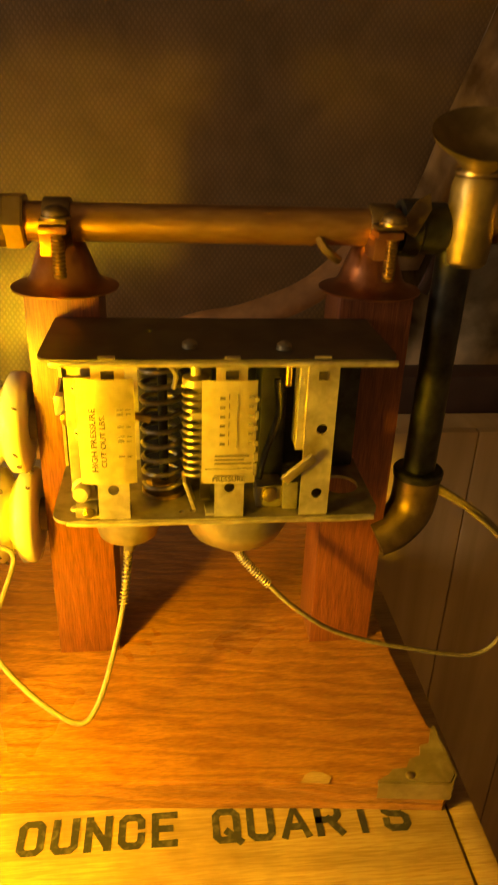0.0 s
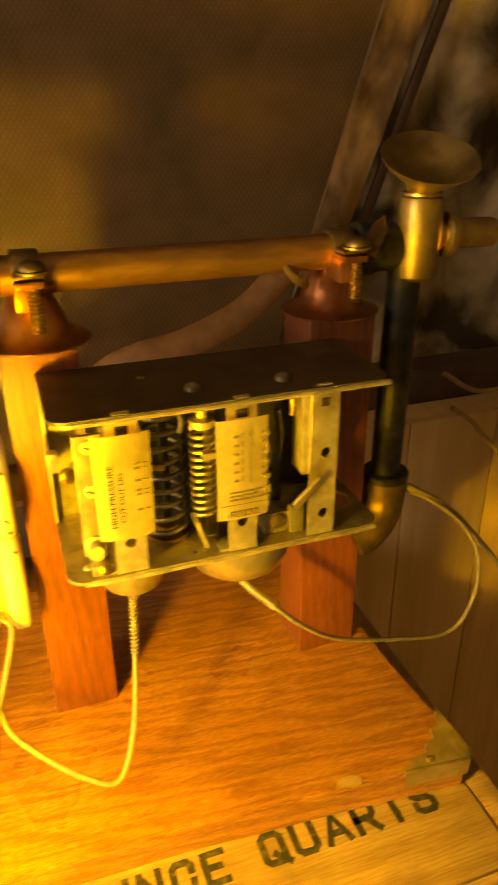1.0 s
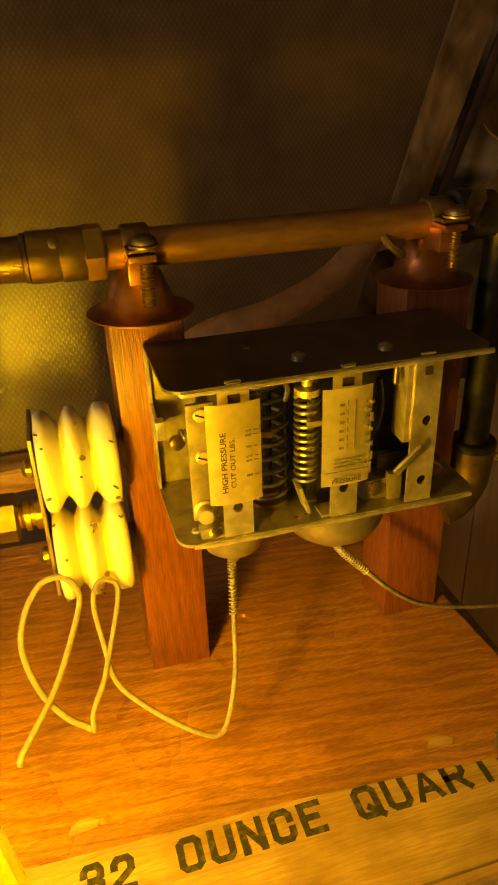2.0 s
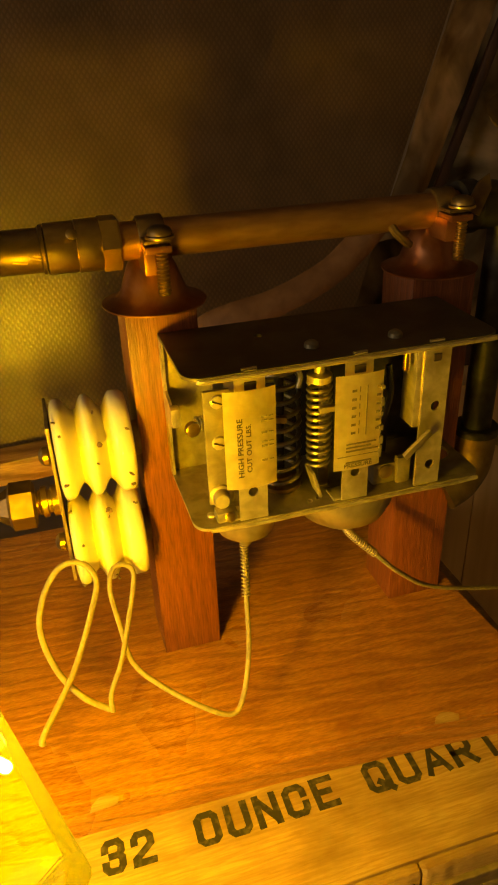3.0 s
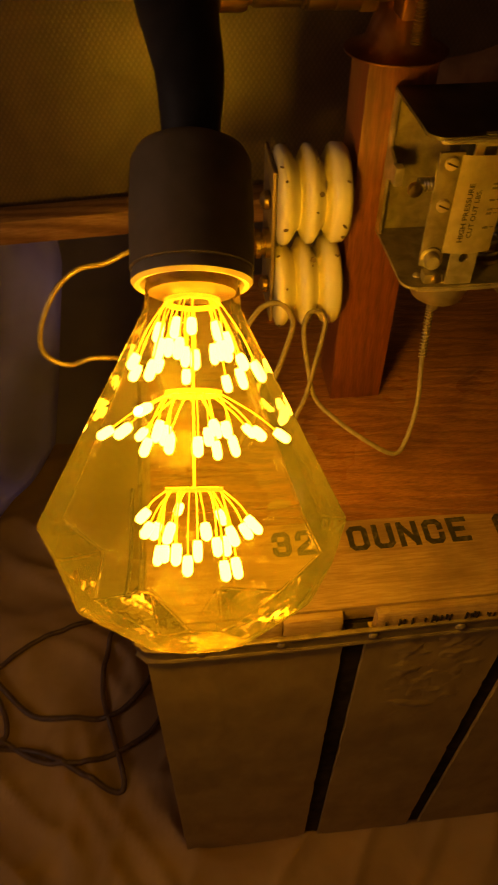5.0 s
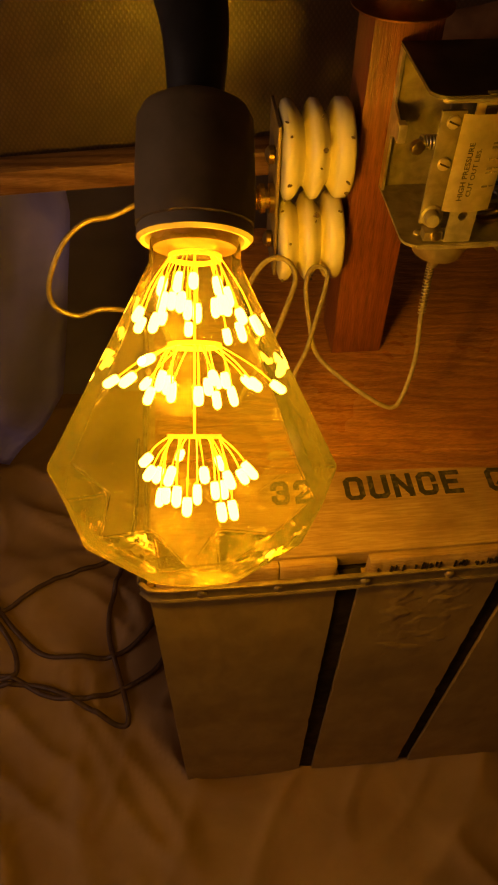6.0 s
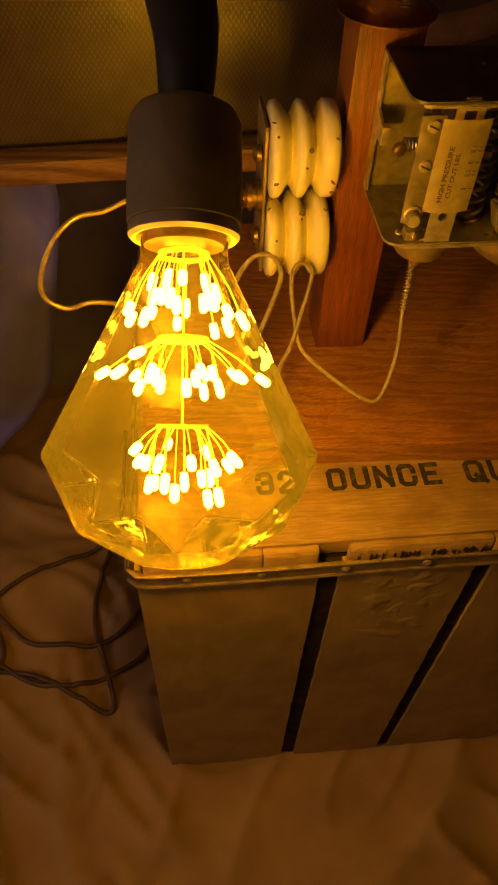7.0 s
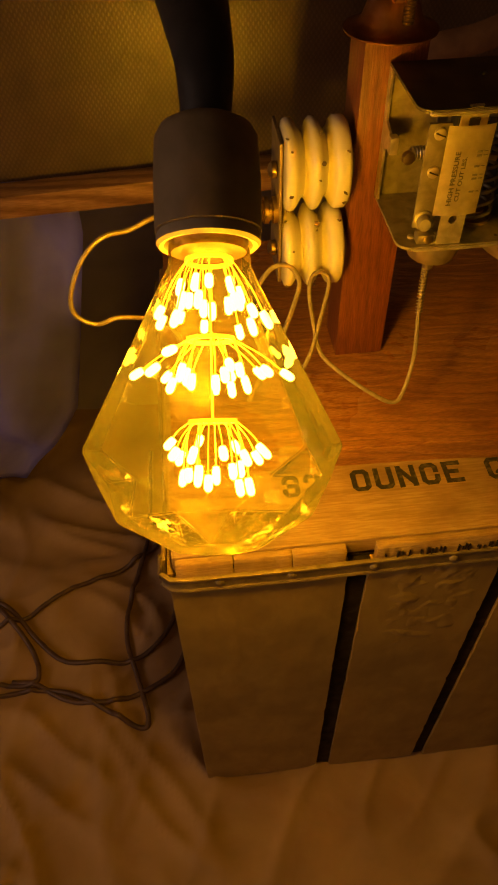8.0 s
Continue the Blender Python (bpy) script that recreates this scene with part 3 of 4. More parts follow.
    # The bound metal edge runs round the left corner.
    line = [(x1, y0)] + [(x, y0 + 0.4 * math.sin(x / 31)) for x in range(200, -100, -20)] + [(x0 + 12, y0 + 0.2), (x0 + 2, y0 + 1.4), (x0 - 3, y0 + 6), (x0 - 2.5, y0 + 15), (x0, y0 + 60), (x0, y0 + 120), (x0, y1)]
    bm = bmesh.new()
    rings = []
    for k, (x, y) in enumerate(line):
        a, b = Vector(line[max(k - 1, 0)]), Vector(line[min(k + 1, len(line) - 1)])
        out = Vector((-(b - a).y, (b - a).x)).normalized()
        out = out if out.y < -0.01 or (abs(out.y) <= 0.01 and out.x < 0) else -out
        wave = 0.35 * noise.noise(Vector((x / 14, y / 14, 2.0)))
        profile = ((-1, -27.6), (1.2, -27.4), (2.3, -26.4), (2.2, -25), (1.1, -24.2), (0.9 + wave, -20), (1.2, -15.4), (2.0, -14.6), (1.8, -13.4), (0.4, -13), (-1, -13.4))
        rings.append([bm.verts.new((x + out.x * o, y + out.y * o, TOP + h)) for o, h in profile])
    for p, q in zip(rings, rings[1:]):
        for k in range(len(p)):
            bm.faces.new((p[k], p[(k + 1) % len(p)], q[(k + 1) % len(p)], q[k]))
    edge = part("metal_edge", bm, EDGE, t, "worn steel binding with rivets", 50)
    for x in (-91, -46, 6, 57, 108, 152, 196):
        part("rivet", lathe([(3.1, 0), (2.9, 0.9), (1.9, 1.7), (0.4, 2.0)], (x, y0 - 0.8, TOP - 19.5), (0, -1, 0), 14), EDGE, edge)
    part("latch_wire", tube([(x0 - 3, y0 + 14, TOP - 6), (x0 - 4, y0 + 12, TOP - 14), (x0 - 5, y0 + 11, TOP - 24), (x0 - 3.5, y0 + 12, TOP - 30), (x0 - 2, y0 + 14, TOP - 26)], 1.4, 8, 5), EDGE, t, "small bent latch wire")
    # Peeling patch on the middle panel.
    bm = bmesh.new()
    nx, nz = 90, 120
    grid = []
    for b in range(nz + 1):
        row = []
        for a in range(nx + 1):
            x, z = 7 + 84 * a / nx, 118 + 158 * b / nz
            fade = max(0.0, 1 - ((x - 52) / 40) ** 2) * min(1.0, (z - 118) / 60) * (0.6 + 0.4 * min(1.0, max(0.0, (z - 200) / 50)))
            v = noise.fractal(Vector((x * 0.075, z * 0.09, 3.1)), 1.0, 2.0, 4)
            flake = max(0.0, noise.noise(Vector((x * 0.05, z * 0.06, 8.0))) - 0.05)
            lift = -0.35 + fade * (0.45 + 1.6 * v + 2.6 * flake)
            row.append(bm.verts.new((x, y0 + 2 - min(lift, 2.8), z)))
        grid.append(row)
    for b in range(nz):
        for a in range(nx):
            bm.faces.new((grid[b][a], grid[b][a + 1], grid[b + 1][a + 1], grid[b + 1][a]))
    part("blister_patch", bm, FIBRE, t, "blistered peeling paint", 180, "stuff")
    for word, width, spacing, x, y in (("32", 25.5, 2.8, -45, -1.4), ("OUNCE", 74, 3.0, 0.6, -1.8), ("QUARTS", 96, 3.2, 91.0, -2.2)):
        for letter, bm in stencil(word, width, 17.8, spacing, Matrix.Translation((x, y, TOP + 0.25)), 3.5):
            part("stencil_letter", bm, INK, t, "black stencilled " + letter, 0)


crate()

# ---- lamp stand ----
DECK = 318.0


def stand():
    t = thing("lamp_stand", (80, 100, TOP), "stained plywood base board with two mahogany posts", "stand")
    outline = [(-114, 24), (-20, 21), (60, 18.5), (140, 12.5), (204, 6.5), (209, 12), (208, 40), (205, 70), (203, 100), (203, 172), (203, 266), (-114, 266)]
    bm = slab(outline, TOP + 0.6, DECK)
    sharp = [e for e in bm.edges if len(e.link_faces) == 2 and e.calc_face_angle(0) > 0.6 and abs(e.verts[0].co.z - e.verts[1].co.z) < 1 and e.verts[0].co.z > DECK - 1]
    bmesh.ops.bevel(bm, geom=sharp, offset=1.5, segments=2, affect="EDGES")
    part("base_board", bm, PLYWOOD, t, "orange-stained plywood base board", 35)
    part("post", box((8, 110, DECK), (42, 144, 529), 0.8), POSTWOOD, t, "reddish mahogany post")
    part("post", box((155, 110, DECK), (191, 144, 529), 0.8), POSTWOOD, t, "reddish mahogany post")
    # Torn metal corner cap and the chip in the board's edge.
    bm = slab([(171, 11.2), (206, 7.6), (209.6, 12), (208.6, 42), (206, 38), (203, 31), (198, 30), (196, 24), (190, 22), (187, 17), (180, 17), (177, 14)], DECK + 0.2, DECK + 1.4)
    bm2 = slab([(171, 10.6), (206, 6.8), (209.8, 11.6), (208.8, 42), (209.6, 42), (210.8, 11.4), (206.6, 5.6), (171, 9.4)], DECK - 9, DECK + 1.2)
    part("corner_cap", bm, CAPMETAL, t, "torn tarnished metal corner cap")
    part("corner_cap_edge", bm2, CAPMETAL, t)
    part("nail", lathe([(2.2, 0), (2.0, 0.8), (0.8, 1.6)], (187, 12.5, DECK + 1.3), (0.1, -0.3, 1), 10), BRASS, t)
    for cx, cy, a in ((141, 15.5, -0.1), (-40, 23.5, 0.1)):
        chip = slab([(-7, -2.4), (6.5, -2.8), (8, 0.4), (4, 2.6), (-1, 3.4), (-5, 1.2)], 0, 0.7)
        bmesh.ops.transform(chip, matrix=Matrix.Translation((cx, cy, DECK + 0.1)) @ Matrix.Rotation(a, 4, "Z") @ Matrix.Rotation(0.12, 4, "X"), verts=chip.verts)
        part("splinter", chip, CRATEWOOD, t, "pale raised wood splinter")


stand()

# ---- pipework ----
PIPE_Y, PIPE_Z, PIPE_R = 122.0, 560.0, 8.6


def bell_hanger(x, label):
    t = thing("bell_hanger", (x, 127, 529), label, "pipe hanger", "bell hangers on the posts")
    part("bell", lathe([(25.0, 0), (25.2, 0.9), (22, 1.8), (18.2, 3.4), (16.0, 6), (14.2, 11), (12.0, 17), (9.6, 22), (7.4, 25), (5, 26)], (x, 127, 529.2), (0, 0, 1), 36), COPPER, t, "spun copper bell")
    bm = lathe([(9.0, -6), (10.2, -6), (10.8, -5.2), (10.8, 5.2), (10.2, 6), (9.0, 6)], (x, PIPE_Y, PIPE_Z), (1, 0, 0), 32)
    part("clamp_ring", bm, DARKBRASS, t, "dark copper split ring")
    part("clamp_ear", box((x - 6, 100, PIPE_Z - 2), (x + 6, 113, PIPE_Z + 1.2), 0.8), COPPER, t)
    part("clamp_ear", box((x - 6, 102, PIPE_Z + 1.6), (x + 6, 113, PIPE_Z + 3.6), 0.8), DARKBRASS, t)
    part("clamp_neck", box((x - 6.5, 103, PIPE_Z - 12), (x + 3, 122, PIPE_Z - 1), 1.2), COPPER, t, "bright copper clamp neck")
    sx = x + 1.5
    bolt = part("bolt", lathe([(2.6, -22), (2.9, -21)] + [(3.2 if k % 2 else 2.3, -21 + k * 0.85) for k in range(26)], (sx, 103, PIPE_Z + 1), (0, 0, 1), 14), BRASS, t, "threaded brass bolt", 80)
    part("washer", lathe([(6.4, 0), (6.6, 0.5), (6.4, 1.2)], (sx, 104, PIPE_Z + 4), (0, 0, 1), 20), BRASS, bolt)
    part("bolt_head", lathe([(5.6, 0), (5.6, 1.4), (4.6, 3.0), (2.6, 4.0), (0.6, 4.3)], (sx, 104, PIPE_Z + 5.4), (0, 0, 1), 18), DARKBRASS, bolt)


bell_hanger(25, "copper bell hanger with a brass bolt")
bell_hanger(173, "dull copper bell hanger beside the brass tee")


def pipes():
    t = thing("pipe_run", (60, PIPE_Y, PIPE_Z), "copper pipe with brass couplings, tee and black elbow", "pipe")
    ax = lambda prof, x, seg=28: lathe(prof, (x, PIPE_Y, PIPE_Z), (1, 0, 0), seg)
    part("pipe", ax([(PIPE_R, 0), (PIPE_R, 252)], -62), PIPECOPPER, t, "dull copper pipe")
    part("union", ax([(9.5, 0), (11.2, 0.8), (11.2, 13), (10.9, 13.5), (11.6, 14), (11.6, 24), (11.0, 25)], -22), BRASS, t, "scratched brass union")
    part("union_nut", ax([(12.8, 0), (12.8, 7.5), (11.8, 8.5)], 2.5, 6), BRASS, t)
    part("coupling", ax([(8.9, 0), (9.6, 1), (9.6, 22), (10.6, 22.5), (10.6, 24)], -46), DARKBRASS, t, "tarnished brass coupling")
    part("collar", ax([(10.8, 0), (11.2, 1), (11.2, 12), (10.4, 14)], -62), BRASS, t)
    bm = bmesh.new()
    for k, (x, a) in enumerate(((-36, 0.6), (-29, 0.9), (-27, 0.5))):
        box((x, PIPE_Y - 9.9, PIPE_Z - 3 + k), (x + 6, PIPE_Y - 9.2, PIPE_Z - 2.4 + k), bm=bm, turn=Matrix.Rotation(a * 0.3, 4, "Y"))
    part("scratches", bm, BRASS, t, "bright scratches", 0)
    bead = lathe([(0.5, 0), (2.4, 0.6), (2.6, 2), (1.2, 3)], (-10, PIPE_Y - 9, PIPE_Z + 6.5), (0, -0.8, 0.6), 12)
    part("solder_bead", bead, BRASS, t)
    top = AXIS_TOP
    path = [(-60, PIPE_Y, PIPE_Z), (-70, PIPE_Y - 1, PIPE_Z + 1), (-79, PIPE_Y - 12, PIPE_Z + 3), (-79.5, PIPE_Y - 32, PIPE_Z + 3), (-79, 60, PIPE_Z + 1), tuple(top - AXIS * 14), tuple(top + AXIS * 12)]
    part("elbow", tube(path, [12, 15.5, 17.5, 17, 14.5, 11.8, 9.6], 24, 6), RUBBER, t, "matt black elbow and neck")
    # Right-hand end: clamp, tee, flared cup, drop pipe and lower elbow.
    part("end_fitting", ax([(9, 0), (13, 0.8), (13.4, 9), (12, 10), (12, 22), (10, 24)], 182), BLACKSTEEL, t, "dark hexagonal end fitting")
    tee = part("tee", lathe([(8.5, -26), (10.5, -24), (11, -18), (11.4, -6), (11.4, 10), (10.2, 14), (8.6, 15)], (215, 116, 570), (0, 0, 1), 28), OLIVEBRASS, t, "dull olive brass tee")
    part("tee_ring", lathe([(9, 0), (10.2, 0.5), (10.2, 2), (9, 2.6)], (215, 116, 584.5), (0, 0, 1), 24), BRASS, tee)
    part("tee_stub", lathe([(8, 0), (8, 6), (11.5, 7), (11.8, 11), (8.4, 12), (7.6, 14), (7.6, 40), (6.5, 41)], (221, 116, 566), (1, 0.1, -0.05), 20), BRASS, tee)
    cup = lathe([(7, 0), (8, 3), (11, 7), (16.5, 12), (22.5, 17), (23.6, 19), (22.4, 18.4), (16, 13.2), (10, 8.8), (3, 7.6)], (214.5, 116, 586), (-0.1, -0.42, 0.9), 32)
    part("flared_cup", cup, OLIVEBRASS, t, "flared olive-brass cup")
    part("drop_pipe", tube([(211, 119, 552), (211, 120, 500), (210, 119, 424)], 8.8, 16, 3), BLACKSTEEL, t, "black steel drop pipe")
    part("lower_elbow", tube([(210, 119, 430), (210, 119, 416), (207, 117, 405), (198, 114, 396), (188, 113, 391)], [13, 12.8, 12.6, 12.2, 11.6], 20, 5), DARKBRASS, t, "dull brass lower elbow")
    part("elbow_ring", lathe([(10.5, 0), (13.6, 0.5), (13.8, 4), (13, 5)], (210, 119, 427), (0, 0, 1), 24), BLACKSTEEL, t)
    tab = slab([(0, 0), (9, 0), (10, 14), (6, 20), (2, 14)], 0, 1.2)
    bmesh.ops.transform(tab, matrix=Matrix.Translation((178, 108, 562)) @ Matrix.Rotation(radians(78), 4, "X") @ Matrix.Rotation(radians(-25), 4, "Z"), verts=tab.verts)
    part("clip_tab", tab, DARKBRASS, t, "bent metal clip")
    hook = tube([(142, 118, 559), (145, 114, 553), (149, 112, 549), (153, 114, 546)], 2.2, 8, 5)
    part("spring_clip", hook, DARKBRASS, t, "small bent metal hook")


pipes()


# ---- pressure switch ----
def pressure_switch():
    x0, x1, y0, y1, z0, z1 = 20.5, 169.0, 50.0, 108.5, 446.0, 518.0
    t = thing("pressure_switch", (95, 80, z0), "open zinc-plated dual pressure switch with springs, on the posts", "pressure switch")
    t.scale.x = 0.982
    outer = rounded(x0, y0, x1, y1, 8, (1, 1, 0, 0))
    part("bottom_plate", slab(outer, z0 - 1.6, z0, [(156, 78, 9), (36, 56, 1.4), (42, 57, 1.8), (78, 56, 1.4), (83, 57, 1.4), (101, 57, 1.6)]), DARKZINC, t, "dull zinc base plate with holes")
    top = part("top_plate", slab(outer, z1, z1 + 1.5, [(64, 88, 2)]), TOPZINC, t, "dark top plate")
    part("top_lip", tube([(x0 + 6, y0 + 1.5, z1 - 0.4)] + [(x, y0 + 0.5, z1 - 0.4) for x in (30, 60, 90, 120, 150)] + [(x1 - 1, y0 + 0.5, z1 - 0.4)], 1.3, 8, 3), ZINC, top)
    part("bottom_lip", tube([(x0 + 7, y0 + 0.6, z0 - 1.4)] + [(x, y0 - 0.1, z0 - 1.6 - 0.4 * (i % 2)) for i, x in enumerate((35, 55, 75, 95, 120, 150))] + [(x1 - 3, y0 + 0.4, z0 - 1.6)], 1.2, 8, 3), ZINC, t)
    part("back_plate", box((x0 + 1, y1 - 2, z0), (x1 - 1, y1 - 0.4, z1), 0.4), DARKZINC, t, "dull zinc back plate")
    part("black_block", box((58, y1 - 14, z0 + 1), (166, y1 - 2.4, z1 - 1), 2), BLACKSTEEL, t, "black block behind the springs")
    bm = slab([(y1 - 7, z0), (y1, z0), (y1, z1), (y1 - 5, z1), (y1 - 5, 492), (y1 - 15, 489), (y1 - 15, 480), (y1 - 7, 477)], 0, 1.4)
    bmesh.ops.transform(bm, matrix=Matrix(((0, 0, 1, x0), (1, 0, 0, 0), (0, 1, 0, 0), (0, 0, 0, 1))), verts=bm.verts)
    side = part("side_plate", bm, ZINC, t, "notched zinc side plate")
    part("side_lug", box((x0 - 0.6, y1 - 21, 479.5), (x0 + 4, y1 - 15, 489), 0.8), ZINC, side)
    part("lug_screw", lathe([(2.6, 0), (2.6, 1.5), (3.6, 1.6), (3.6, 4), (2, 5)], (27, 80, 483), (0.2, -1, 0), 14), BRASS, side)
    part("small_spring", coil((30, 80, 484), (40, 80, 484), 3.0, 6, 0.7), SPRING, side)
    # Front straps that carry the label plates.
    for x, w in ((48.5, 13.5), (99.0, 13.0)):
        bm = slab([(x - w / 2, 0), (x + w / 2, 0), (x + w / 2, 72.6), (x + w / 4, 72.6), (x + w / 4, 75.4), (x - w / 4, 75.4), (x - w / 4, 72.6), (x - w / 2, 72.6)], 0, 1.3, [(x, 15.5, 2.4)])
        bmesh.ops.transform(bm, matrix=Matrix.Translation((0, y0 + 2.5, z0 - 1)) @ Matrix.Rotation(radians(90), 4, "X"), verts=bm.verts)
        strap = part("strap", bm, ZINC, t, "zinc front strap")
        # Dark box drawn for the shade in the slot.
        part("strap_slot", box((x - 2.6, y0 + 0.5, z1 - 7), (x + 2.6, y0 + 1.4, z1 - 3.6)), GAP, strap, "", 0)
        part("strap_foot", box((x - w / 2 - 4, y0 + 2, z0), (x + w / 2, y0 + 12, z0 + 1.2), 0.4), ZINC, strap)
        part("strap_tongue", box((x - 3.0, y0 + 0.2, z1 + 1), (x + 3.0, y0 + 2.2, z1 + 2.1), 0.5), DARKZINC, strap)
        part("rear_post", box((x - w / 2 - 6, y0 + 16, z0), (x - w / 2 - 1, y0 + 18, z1 - 2), 0.5), DARKZINC, strap)
    # Label one, slightly bowed, with upright words.
    def label_plate(xa, xb, za, zb, bow):
        bm = bmesh.new()
        n = 10
        rows = []
        for z in (za, zb):
            rows.append([(xa + (xb - xa) * k / n, y0 - 1.2 - bow * (1 - (2 * k / n - 1) ** 2), z) for k in range(n + 1)])
        lower, upper = [[bm.verts.new(p) for p in row] for row in rows]
        for k in range(n):
            bm.faces.new((lower[k], lower[k + 1], upper[k + 1], upper[k]))
        bmesh.ops.solidify(bm, geom=list(bm.faces), thickness=0.7)
        return bm
    up = lambda x, z: Matrix.Translation((x, y0 - 3.6, z)) @ Matrix.Rotation(radians(90), 4, "X") @ Matrix.Rotation(radians(90), 4, "Z")
    one = part("label_plate", label_plate(35.5, 59.0, 465.5, 512.5, 2.0), LABELMETAL, t, "bright label plate with upright words")
    part("print", lettering("HIGH PRESSURE", 28.5, 2.6, up(43.2, 472.0), 0.022), LABELINK, one, "", 0)
    part("print", lettering("CUT OUT LBS.", 23.5, 2.3, up(46.9, 474), 0.016), LABELINK, one, "", 0)
    bm = bmesh.new()
    for k, z in enumerate((478, 485, 487, 491.5, 497, 499)):
        box((51.6, y0 - 2.9, z), (54.4, y0 - 2.75, z + 1.0), bm=bm)
        box((55.4, y0 - 2.4, z + 0.2), (57.4, y0 - 2.2, z + 0.5), bm=bm)
    part("scale_print", bm, LABELFAINT, one, "worn scale marks", 0)
    two = part("label_plate", label_plate(86.5, 109.6, 464.5, 511.5, 1.2), LABELMETAL, t, "label plate with a worn scale")
    flat = lambda x, z: Matrix.Translation((x, y0 - 2.7, z)) @ Matrix.Rotation(radians(90), 4, "X")
    part("print", lettering("PRESSURE", 14, 2.2, flat(91.2, 465.9), 0.02), LABELINK, two, "", 0)
    bm = bmesh.new()
    r = random.Random(8)
    for z in (468.2, 474.0, 475.8, 477.6):
        box((92, y0 - 2.7, z), (92 + 12 + 4 * r.random(), y0 - 2.6, z + 0.8), bm=bm)
    box((88, y0 - 2.4, 471.6), (108.4, y0 - 2.3, 471.9), bm=bm)
    box((101.2, y0 - 2.75, 482), (101.5, y0 - 2.6, 506), bm=bm)
    for k in range(6):
        z = 483 + k * 4.1
        box((94, y0 - 2.7, z), (96.2, y0 - 2.6, z + 1.2), bm=bm)
        box((106, y0 - 2.6, z + 0.6), (108.0, y0 - 2.5, z + 1.7), bm=bm)
        box((97.6, y0 - 2.7, z), (98.0, y0 - 2.6, z + 2.4), bm=bm)
    part("scale_print", bm, LABELFAINT, two, "worn scale marks", 0)
    ragged = bmesh.new()
    for k in range(6):
        box((108.8, y0 - 1.9, 468 + k * 6.5 + r.random() * 2), (110.1 + r.random(), y0 + 0.6, 471 + k * 6.5 + r.random() * 3), 0.3, ragged)
    part("torn_edge", ragged, DARKZINC, two, "curled torn edge", 30)
    # Third strap with its bent tab.
    bm = slab([(131, 0), (144, 0), (144, 72.6), (140, 72.6), (140, 75.4), (133, 75.4), (133, 72.6), (131, 72.6)], 0, 1.4, [(138.5, 12, 2.5), (138.5, 43, 2.5)])
    bmesh.ops.transform(bm, matrix=Matrix.Translation((0, y0 + 2.5, z0 - 1)) @ Matrix.Rotation(radians(90), 4, "X"), verts=bm.verts)
    strap = part("strap", bm, ZINC, t, "wide zinc strap with two holes")
    part("strap_slot", box((135.2, y0 + 0.5, z1 - 7.5), (138.8, y0 + 1.3, z1 - 4)), GAP, strap, "", 0)
    part("strap_wing", box((127.5, y0 + 2, 478), (131.5, y0 + 14, z1 - 2), 0.5), ZINC, strap)
    tab = box((-8.5, -0.8, -2.8), (8.5, 0.8, 2.8), 0.4)
    bmesh.ops.transform(tab, matrix=Matrix.Translation((129, y0 - 2, 471)) @ Matrix.Rotation(radians(-42), 4, "Y") @ Matrix.Rotation(radians(25), 4, "X"), verts=tab.verts)
    part("bent_tab", tab, ZINC, strap)
    part("knockout", box((124, y0 + 6, z0), (131, y0 + 10, z0 + 14), 0.6), DARKZINC, strap)
    # Springs, levers, screws and terminals inside.
    part("range_spring", coil((70, 76, z0 + 4), (70, 76, z1 - 8), 9.5, 8.5, 1.2, 8), DARKSPRING, t, "heavy dark range spring")
    part("spring_seat", lathe([(10.5, 0), (10.5, 2), (6, 3), (6, 6)], (70, 76, z0 + 0.2), (0, 0, 1), 20), BRASS, t)
    part("spring_rod", lathe([(2.2, 0), (2.2, 60)], (70, 76, z0 + 4), (0, 0, 1), 12), BLACKSTEEL, t)
    part("scale_spring", coil((84.5, 62, z0 + 17), (84.5, 62, z1 - 14), 5.2, 12, 1.0, 8), SPRING, t, "bright close-wound spring")
    part("adjusting_screw", lathe([(2.6 if k % 2 else 2.1, k * 0.7) for k in range(24)], (84.5, 62, z1 - 15), (0, 0, 1), 12), ZINC, t, "", 80)
    part("spring_cup", lathe([(4, 0), (5.8, 1), (5.8, 4), (3, 5)], (84.5, 62, z1 - 14), (0, 0, 1), 16), ZINC, t)
    part("pointer", box((82, 54, 492), (92, 57, 495), 0.8), ZINC, t, "scale pointer")
    part("pointer", box((57, 52, 492), (65.5, 55, 495), 0.8, turn=Matrix.Rotation(0.2, 4, "Y")), BRASS, t, "scale pointer")
    part("spring_hook", tube([(70, 72, z1 - 8), (73, 66, z1 - 6), (76, 64, z1 - 10), (75, 64, z1 - 16)], 1.2, 8, 5), SPRING, t)
    part("lever_plate", box((29.5, y0 + 9, z0 + 6), (41.5, y0 + 11, z1 - 9), 0.8), DARKZINC, t, "upright lever plate")
    for z in (504, 484):
        screw = part("plate_screw", lathe([(3.2, 0), (3.0, 1.2), (1.8, 1.8)], (35.5, y0 + 9, z), (0, -1, 0), 14), ZINC, t)
        part("screw_slot", box((32.8, y0 + 6.9, z - 0.35), (38.2, y0 + 7.5, z + 0.35), turn=Matrix.Rotation(0.4, 4, "Y")), GAP, screw, "", 0)
    part("pivot", lathe([(5.4, 0), (5.4, 1.6), (4.0, 2), (4.0, 6), (3.2, 7), (0.6, 7.2)], (35, y0 + 9, z0 + 11), (-0.15, -1, 0.1), 22), DARKZINC, t, "round pivot bush")
    part("pivot_bracket", box((31, y0 + 2, z0), (41, y0 + 9, z0 + 5.5), 1.2), DARKZINC, t)
